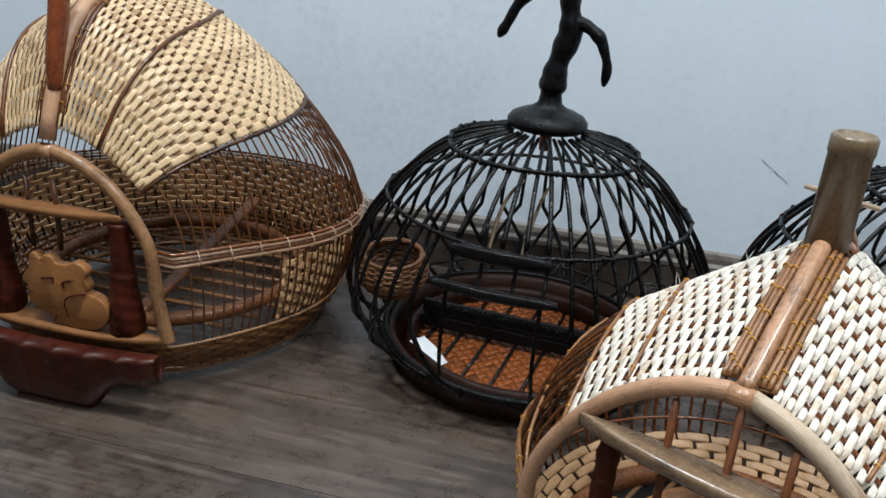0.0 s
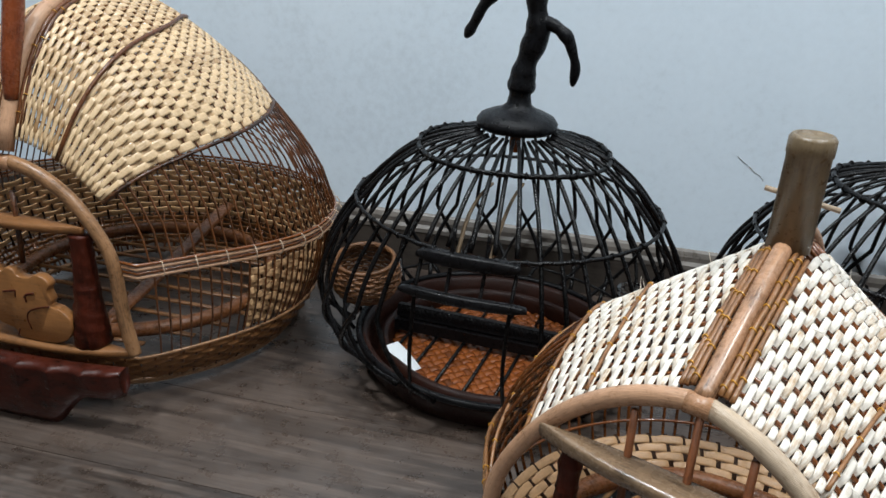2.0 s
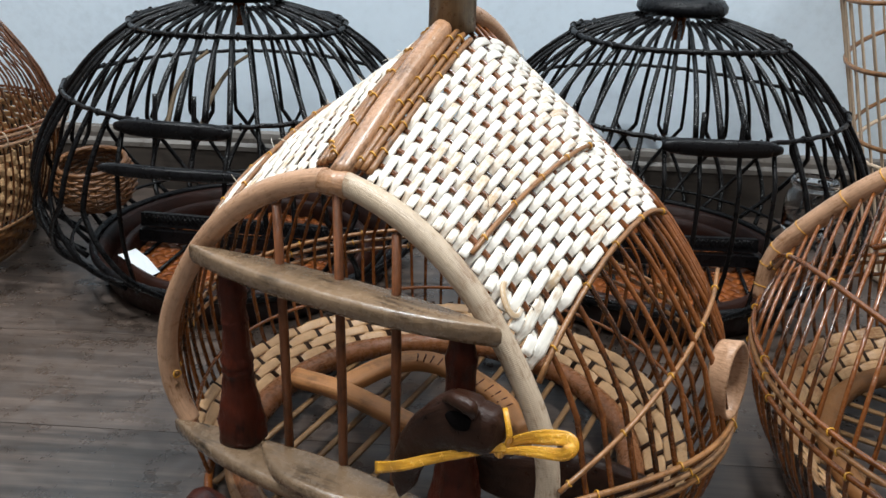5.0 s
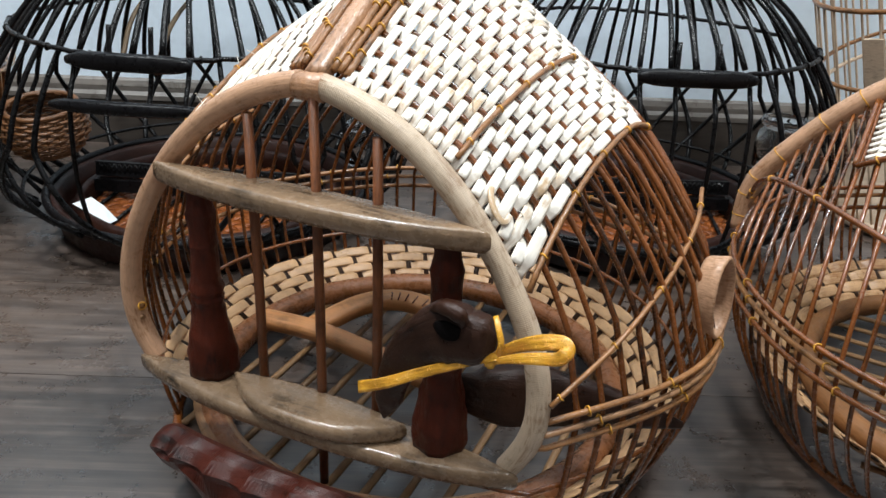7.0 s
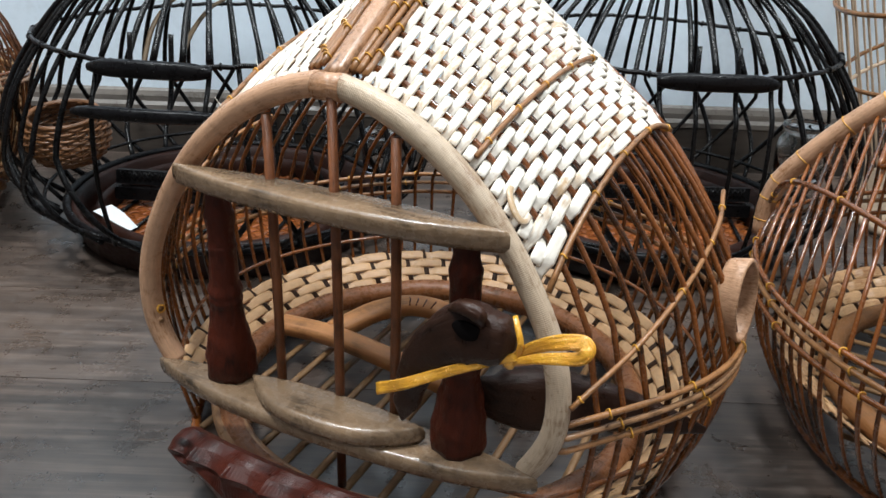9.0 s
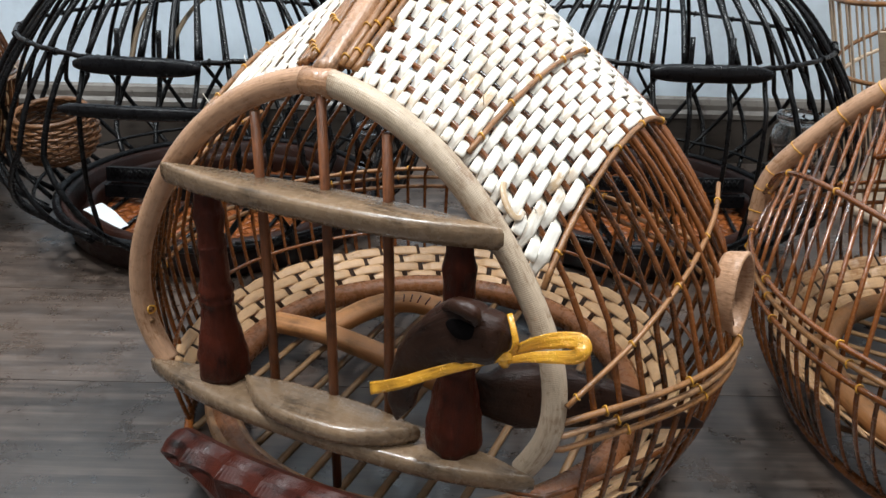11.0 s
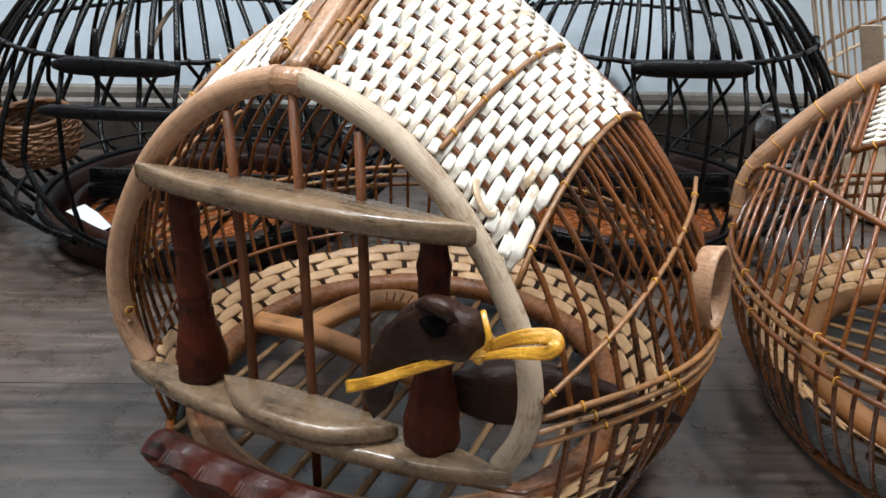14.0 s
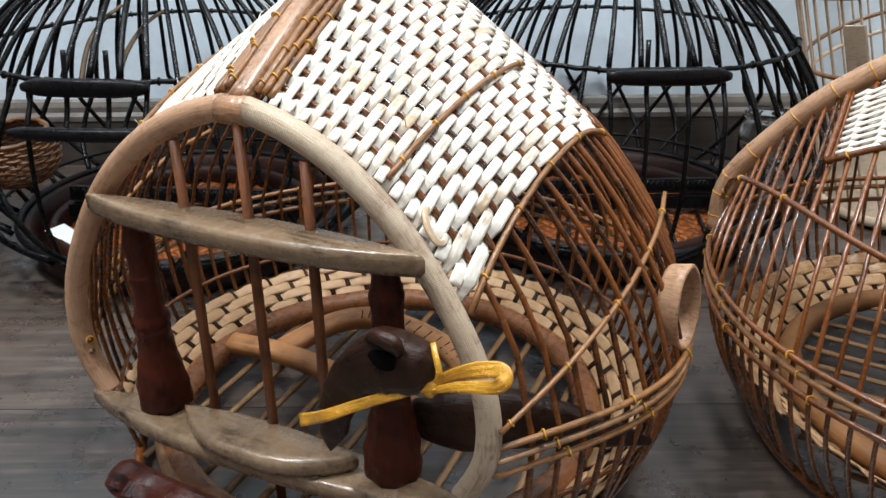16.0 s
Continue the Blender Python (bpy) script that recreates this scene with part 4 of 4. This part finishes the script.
def build_side_cage():
    g = Globe(0.213, 0.120, 0.292, -0.150, 0.245, 0.140, 0.172)
    cage = thing("bird_cage", pose(0.757, 0.655, 0, 0, 0, 57.5), "brown globe cane bird cage seen from its tied back spine", "bird cage", "globe cages")
    build_ribs(cage, g, 0.0125, 0.0016, BROWN_CANE, -0.1115)
    build_mat(cage, g, -0.126, 0.135, 0.112, 0.069, 20, 18, WHITE_CANE, s_in=0.014)
    edge_cane(cage, g, -0.126, 0.138, 0.114, 0.071, 0.0022, BROWN_CANE, "roof_edge_cane", TIE)
    for side in (1, -1):
        pts = [g.point(q, 0.139, side) + V(0, 0.002, 0.002) for q in np.linspace(0.05, 0.43, 12)]
        part("roof_edge_cane", [sweep(pts, 0.002, 6)], BROWN_CANE, cage)
    pts = [V(0, v, g.ridge(v) + 0.004) for v in np.linspace(-0.148, 0.9 * g.R, 40)] + [V(0, g.R * 0.96, 0.172), V(0, g.R + 0.003, 0.145), V(0, g.R + 0.004, 0.115)]
    pts = list(spline(pts[:37:4] + pts[-3:], 60))
    sp = part("ridge_pole", [sweep(pts, 0.0080, 14)], RATTAN, cage, "thick pale rattan spine")
    for i in range(24, 58, 3):
        part("tie", [tie(pts[i], 0.0081, pts[i] - pts[i - 1], 0.0006)], TIE, sp)
    build_arch(cage, g, 0.084, 0.123, 0.0071, RATTAN)
    part("hanging_tube", [lathe([(0.0165, 0), (0.0165, 0.078), (0.0125, 0.0795), (0.0125, 0.05)], 28, (0, 0.0, 0.286))], TUBE_BAMBOO, cage)
    a0, a1 = math.radians(-46), math.radians(180 + 46)
    for k, (z, out) in enumerate(((0.120, 0.003), (0.112, 0.0034), (0.100, 0.003))):
        ob, bp = hoop(cage, g, z, out, 0.0021, BROWN_CANE if k != 1 else FLANK, "band_cane", a0, a1, 110)
        for i in range(4 + k, 110, 9):
            part("tie", [tie(bp[i], 0.0028, bp[i] - bp[i - 1])], TIE, ob)
    for side in (1, -1):
        c = spline([(side * 0.139, -0.134, 0.133), (side * 0.170, -0.09, 0.152), (side * 0.199, 0.0, 0.176), (side * 0.174, 0.090, 0.190), (side * 0.112, 0.163, 0.194), (side * 0.055, 0.197, 0.178), (side * 0.01, 0.214, 0.146)], 40)
        ob = part("flank_cane", [sweep(c, 0.0020, 8)], BROWN_CANE, cage)
        for i in range(1, 40, 6):
            part("tie", [tie(c[i], 0.0021, c[i] - c[i - 1])], TIE, ob)
    hoop(cage, g, 0.010, 0.001, 0.0036, BROWN_CANE, "base_hoop")
    bowl_band(cage, 0.157, 0.030, 0.190, 0.056, 4, 46, SHADED_CANE, math.radians(-30), math.radians(210))
    part("floor_ring", [sweep(circle(0.145, 0.034, 70), 0.009, 12, True)], WEAVE_BROWN, cage)
    globe_floor(cage, g, 0.030, 13, SLAT)
    return cage


# ---- black dome cages ----
DOME = [(0.044, 0.304), (0.078, 0.295), (0.110, 0.282), (0.148, 0.254), (0.181, 0.216), (0.206, 0.178), (0.221, 0.140), (0.226, 0.102), (0.215, 0.066), (0.184, 0.034)]


def dome_curve(n=40):
    return spline([(r, 0, z) for r, z in DOME], n)[:, [0, 2]]


def build_dome_cage(m, turn, label, twigs, two_bars=False):
    cage = thing("dome_cage", m, label, "bird cage", "black dome cages")
    c = dome_curve()
    n = 46
    z2 = 0.217
    for i in range(n):
        a = 2 * math.pi * i / n + rng.normal(0, 0.008)
        drift = (0.30 if i % 2 else -0.30) * rng.uniform(0.9, 1.1)
        ins = -0.0022 if i % 2 else 0.001
        pts = []
        off = abs((a - (turn - math.pi / 2) + math.pi) % (2 * math.pi) - math.pi)
        for r, z in c:
            if off < 0.34 and z < z2 - 0.004:
                break
            k = max(0.0, (0.132 - z) / 0.11)
            pts.append(((r + ins) * math.cos(a + drift * k), (r + ins) * math.sin(a + drift * k), z))
        pts = np.array(pts)
        pts += uneven(len(pts), 0.0003)
        part("rib", [sweep(pts, 0.0029 * rng.uniform(0.88, 1.1) * np.linspace(0.72, 1.05, len(pts)), 6)], BLACK, cage)
    for r, z, rr in ((0.1130, 0.284, 0.0028), (0.1845, 0.218, 0.0023)):
        a = np.linspace(0, 2 * np.pi, 120, endpoint=False)
        p = circle(r, z, 120)
        p[:, 2] += 0.0015 * np.sin(3 * a + r * 50) + 0.0006 * np.sin(n * a)
        ob = part("ring", [sweep(p, rr, 8, True)], BLACK, cage)
        for i in range(0, 120, 5):
            part("binding", [tie(p[i], rr * 1.2, p[(i + 1) % 120] - p[i], 0.0011)], BLACK, ob)
    # lower rings
    for r, z in ((0.196, 0.050),):
        a = np.linspace(turn - math.pi / 2 + 0.36, turn + 1.5 * math.pi - 0.36, 90)
        part("ring", [sweep(np.stack([r * np.cos(a), r * np.sin(a), z + 0 * a], 1), 0.0021, 6)], BLACK, cage)
    # turned disc, neck and crooked branch
    part("disc", [lathe([(0.030, -0.004), (0.044, -0.003), (0.0475, 0.001), (0.0475, 0.006), (0.043, 0.012), (0.032, 0.017), (0.022, 0.020), (0.0145, 0.026), (0.0125, 0.036), (0.0135, 0.046), (0.0120, 0.050)], 40,
                        (0, 0, 0.311))], FINIAL, cage, "black turned wooden disc")
    part("pin", [lathe([(0.006, -0.03), (0.007, -0.02), (0.007, 0.0)], 12, (0, 0, 0.310))], BROWN_CANE, cage)
    for k, (pts, r0, r1) in enumerate(twigs):
        s = spline(pts, 30)
        w = np.linspace(r0, r1, 30) * (1 + 0.10 * np.sin(np.linspace(0, 14, 30) + k) + 0.06 * np.sin(np.linspace(0, 31, 30)))
        w[-3:] *= (0.95, 0.8, 0.45)
        part("branch" if k == 0 else "twig", [sweep(s, w, 14)], FINIAL, cage, "gnarled black branch hook" if k == 0 else "")
    # tray: outer hoop, floor, inner wall, woven mat
    part("base_hoop", [lathe([(0.162, 0.0), (0.166, 0.004), (0.171, 0.024), (0.175, 0.034), (0.170, 0.037), (0.164, 0.034), (0.160, 0.012)], 72, caps=False)], BASE_WOOD, cage, "dark red-brown bent wood hoop")
    part("base_rim", [sweep(circle(0.176, 0.037, 90), 0.0045, 8, True)], BLACK_SLAT, cage)
    part("tray_floor", [lathe([(0.161, 0.006), (0.161, 0.012)], 60)], BASE_WOOD, cage)
    part("tray_wall", [lathe([(0.1305, 0.012), (0.1315, 0.024), (0.134, 0.032), (0.139, 0.035), (0.144, 0.032), (0.147, 0.024), (0.148, 0.012)], 72, (0, -0.010, 0), caps=False)], BASE_WOOD, cage, "thick rounded dark brown dish rim")
    # carved beam across the tray
    ca, sa = math.cos(turn), math.sin(turn)
    beam = part("beam", [moved(box(-0.131, 0.131, -0.006, 0.006, 0.040, 0.056), pose(0, -0.018, 0, -12, 0, math.degrees(turn)))], BLACK_SLAT, cage, "black beam carved with a lattice", smooth=False)
    part("beam_foot", [moved(box(-0.131, 0.131, -0.006, 0.006, 0.0235, 0.0375), pose(0, -0.018, 0, -4, 0, math.degrees(turn)))], BLACK_SLAT, cage, smooth=False)
    m = pose(0, -0.018, 0, -12, 0, math.degrees(turn))
    for i in range(42):
        x = -0.127 + 0.006 * i
        for sgn in (1, -1):
            part("lattice", [moved(sweep([V(x, -0.0064, 0.044 if sgn > 0 else 0.055), V(x + 0.006, -0.0064, 0.055 if sgn > 0 else 0.044)], 0.0007, 4), m)], BLACK, beam)
    # woven mat on the floor of the tray, flat strips laid over and under each other
    w = 0.0115
    for d in (0, 1):
        for i in range(-11, 12):
            o = i * w
            half = math.sqrt(max(0.0, 0.129**2 - o * o))
            if half < 0.01:
                continue
            k = np.arange(-half, half, w / 4)
            z = 0.0145 + 0.0011 * np.cos(math.pi * (k / w + i + d))
            pts = np.stack([np.full(len(k), o), k, z], 1)
            if d:
                pts = pts[:, [1, 0, 2]]
            ca, sa = math.cos(0.75), math.sin(0.75)
            pts = pts @ np.array([[ca, sa, 0], [-sa, ca, 0], [0, 0, 1]]) + V(0, -0.010, 0)
            part("mat_strip", [sweep(pts, w * 0.46, 6, normals=np.tile(V(0, 0, 1), (len(pts), 1)), thick=0.0006)], ORANGE, cage)
    for i in range(7):
        x = -0.111 + 0.037 * i
        h = math.sqrt(0.1315**2 - x * x)
        ca, sa = math.cos(-0.12), math.sin(-0.12)
        p = [V(x * ca + h * sa, x * sa - h * ca - 0.010, 0.0185), V(x * ca - h * sa, x * sa + h * ca - 0.010, 0.0185)]
        part("floor_rod", [sweep(p, 0.0022, 6)], BLACK, cage)
    # door: two bowed bars and rods between them
    ca, sa = math.cos(turn), math.sin(turn)
    def out(x, r, z):
        return V(x * ca + r * sa, x * sa - r * ca, z)
    def bar(w, r, z, hgt, depth, bow):
        t = np.linspace(-1, 1, 26)
        pts = np.array([out(w * k, r - bow * k * k, z - 0.0015 * k * k) for k in t])
        wid = hgt * (1 - np.abs(t) ** 6 * 0.55)
        nor = np.tile(V(sa, -ca, 0), (26, 1))
        return sweep(pts, wid, 10, normals=nor, thick=depth)
    part("door_bar", [bar(0.053, 0.199, 0.216, 0.0078, 0.0055, 0.009)], BLACK_SLAT, cage, "thick black bowed door bar")
    if two_bars:
        part("door_bar", [bar(0.066, 0.214, 0.180, 0.0058, 0.005, 0.010)], BLACK_SLAT, cage)
    for x in (-0.05, -0.018, 0.018, 0.05):
        pts = [out(x, 0.183, 0.244 if abs(x) < 0.03 else 0.218), out(x, 0.193, 0.20), out(x, 0.206, 0.176)]
        if abs(x) > 0.03 or not two_bars:
            pts += [out(x, 0.211, 0.11), out(x * 1.05, 0.190, 0.045)]
        part("door_rod", [sweep(spline(pts, 16), 0.0022, 8)], BLACK, cage)
    return cage


def build_basket(p):
    ob = thing("wicker_basket", pose(*p, 9, 0, 0) @ Matrix.Diagonal((1.17, 1.17, 0.98, 1)), "small round brown wicker nest basket hung in the black cage", "basket")
    prof = [(0.020, 0.0), (0.029, 0.006), (0.035, 0.018), (0.037, 0.030), (0.035, 0.042), (0.031, 0.052)]
    s = spline([(r, 0, z) for r, z in prof], 14)
    for i in range(22):
        a = 2 * math.pi * i / 22
        part("stake", [sweep([(r * math.cos(a), r * math.sin(a), z) for r, _, z in s], 0.0011, 5)], BASKET, ob)
    for k, (r, _, z) in enumerate(spline([(r, 0, z) for r, z in prof], 17)):
        a = np.linspace(0, 2 * np.pi, 88, endpoint=False)
        rr = r + 0.0014 * np.cos(11 * a + math.pi * k)
        part("weaver", [sweep(np.stack([rr * np.cos(a), rr * np.sin(a), z + 0 * a], 1), 0.0016, 6, True)], BASKET, ob)
    part("rim", [sweep(circle(0.0315, 0.053, 40), 0.0026, 8, True)], BASKET, ob)
    part("bottom", [lathe([(0.020, 0.0), (0.020, 0.003)], 24)], BASKET, ob)
    return ob


def build_jar(p, s=1.0, tilt=0):
    ob = thing("glass_jar", pose(*p, tilt, 0, 0) @ Matrix.Scale(s, 4), "small clear glass feeding jar inside a black cage", "jar", "glass jars")
    part("glass", [lathe([(0.001, 0.0), (0.021, 0.0), (0.024, 0.003), (0.025, 0.03), (0.023, 0.038), (0.019, 0.043), (0.019, 0.046), (0.022, 0.047), (0.022, 0.053), (0.0195, 0.0535), (0.0175, 0.052), (0.0175, 0.043),
                          (0.0215, 0.036), (0.0235, 0.029), (0.0225, 0.005), (0.001, 0.003)], 32, caps=False)], GLASS, ob)
    part("rim_band", [lathe([(0.0221, 0.0475), (0.0228, 0.049), (0.0228, 0.0515), (0.0221, 0.053)], 32, caps=False)], GLASS, ob)
    return ob


def build_pale_cage():
    """A tall straight cage of thin pale bamboo rods."""
    cage = thing("tall_cage", pose(0.957, 1.09, 0.0395, 0, -17, 0), "tall pale bamboo bird cage with thin bars, leaning to one side", "bird cage")
    R = 0.135
    for i in range(42):
        a = 2 * math.pi * i / 42
        pts = [(R * math.cos(a), R * math.sin(a), 0.0), (R * 1.01 * math.cos(a), R * 1.01 * math.sin(a), 0.25), (R * math.cos(a), R * math.sin(a), 0.46), (R * 0.8 * math.cos(a), R * 0.8 * math.sin(a), 0.53), (0.02 * math.cos(a), 0.02 * math.sin(a), 0.57)]
        part("bar", [sweep(spline(pts, 22), 0.0015, 6)], PALE, cage)
    for z, mtl, r in ((0.006, PALE, 0.006), (0.153, PALE, 0.0026), (0.176, FLANK, 0.0026), (0.264, FLANK, 0.0028), (0.340, FLANK, 0.0024), (0.405, PALE, 0.002), (0.46, PALE, 0.003)):
        part("hoop", [sweep(circle(R + 0.002, z, 70), r, 8, True)], mtl, cage)
    part("floor", [lathe([(R, 0.004), (R, 0.012)], 48)], PALE, cage)
    part("door_panel", [moved(box(-0.011, 0.011, -0.002, 0.002, 0.155, 0.236), pose(-0.1180, -0.0738, 0, 0, 0, -58))], PALE, cage, "small flat wooden slide door", smooth=False)
    part("top_knob", [lathe([(0.02, 0), (0.024, 0.01), (0.012, 0.02), (0.004, 0.03)], 20, (0, 0, 0.565))], PALE, cage)
    return cage


build_room()
build_white_cage()
build_hook(WHITE_POSE)
build_ribbon(WHITE_POSE)
build_tall_cage()
build_side_cage()
build_dome_cage(pose(0.063, 1.038, 0, 0, 0.8, 0), -0.05, "black-stained round cane dome cage with a gnarled branch on top", [
    ([(0, 0, 0.352), (0.001, 0, 0.366), (0.002, 0, 0.378), (0.007, 0, 0.398), (0.0125, 0, 0.418), (0.011, 0, 0.435), (0.0075, 0.0, 0.455), (0.010, 0, 0.49)], 0.0150, 0.0120),
    ([(0.011, 0, 0.430), (0.024, -0.003, 0.430), (0.036, -0.005, 0.425), (0.047, -0.006, 0.416), (0.053, -0.006, 0.404), (0.059, -0.004, 0.386), (0.058, 0, 0.364)], 0.0088, 0.0048),
    ([(0.010, 0, 0.478), (-0.018, -0.004, 0.474), (-0.046, -0.004, 0.449), (-0.060, -0.002, 0.422), (-0.069, 0, 0.405)], 0.009, 0.0050)], True)
dome = bpy.data.objects["dome_cage"]
for pts in ([(-0.027, -0.165, 0.205), (-0.024, -0.140, 0.238), (-0.018, -0.112, 0.256), (-0.008, -0.088, 0.266)], [(0.010, -0.185, 0.205), (0.013, -0.150, 0.235), (0.016, -0.095, 0.252), (0.021, -0.048, 0.257)]):
    part("bent_twig", [sweep(spline(pts, 20), np.linspace(0.0026, 0.0016, 20), 7)], TWIG, dome)
build_basket((-0.104, 1.012, 0.077))
build_dome_cage(pose(0.536, 1.055, 0, -0.4, 0.7, 0), 0.05, "black-stained round cane dome cage with a forked branch hook", [
    ([(0, 0, 0.355), (-0.002, 0, 0.375), (-0.008, 0, 0.395), (-0.010, 0, 0.42), (-0.014, 0, 0.44), (-0.008, 0, 0.48)], 0.014, 0.011),
    ([(-0.010, 0, 0.412), (-0.028, -0.003, 0.404), (-0.050, -0.005, 0.374), (-0.064, -0.004, 0.345)], 0.009, 0.0055),
    ([(-0.012, 0, 0.45), (0.015, 0, 0.458), (0.036, -0.002, 0.443), (0.060, -0.003, 0.411), (0.072, 0, 0.39)], 0.009, 0.006)])
build_jar((0.232, 1.115, 0.038))
build_jar((0.702, 1.015, 0.083), 1.12)
build_pale_cage()
pp = part("sheet", [(np.array([(-0.032, -0.012, 0), (0.028, -0.020, 0.0), (0.034, -0.010, 0.003), (0.0, 0.006, 0.0015), (-0.024, 0.012, 0.001)]), [(0, 1, 2, 3, 4)])], PAPER, None, smooth=False)
pp.name = "paper_scrap"
pp.matrix_basis = pose(-0.030, 0.944, 0.0370, 8, 9, -24) @ Matrix.Diagonal((0.92, 0.80, 1, 1))
tagged(pp, "small folded scrap of white paper in the cage tray", "paper")
so = pp.modifiers.new("solid", "SOLIDIFY")
so.thickness = 0.0004
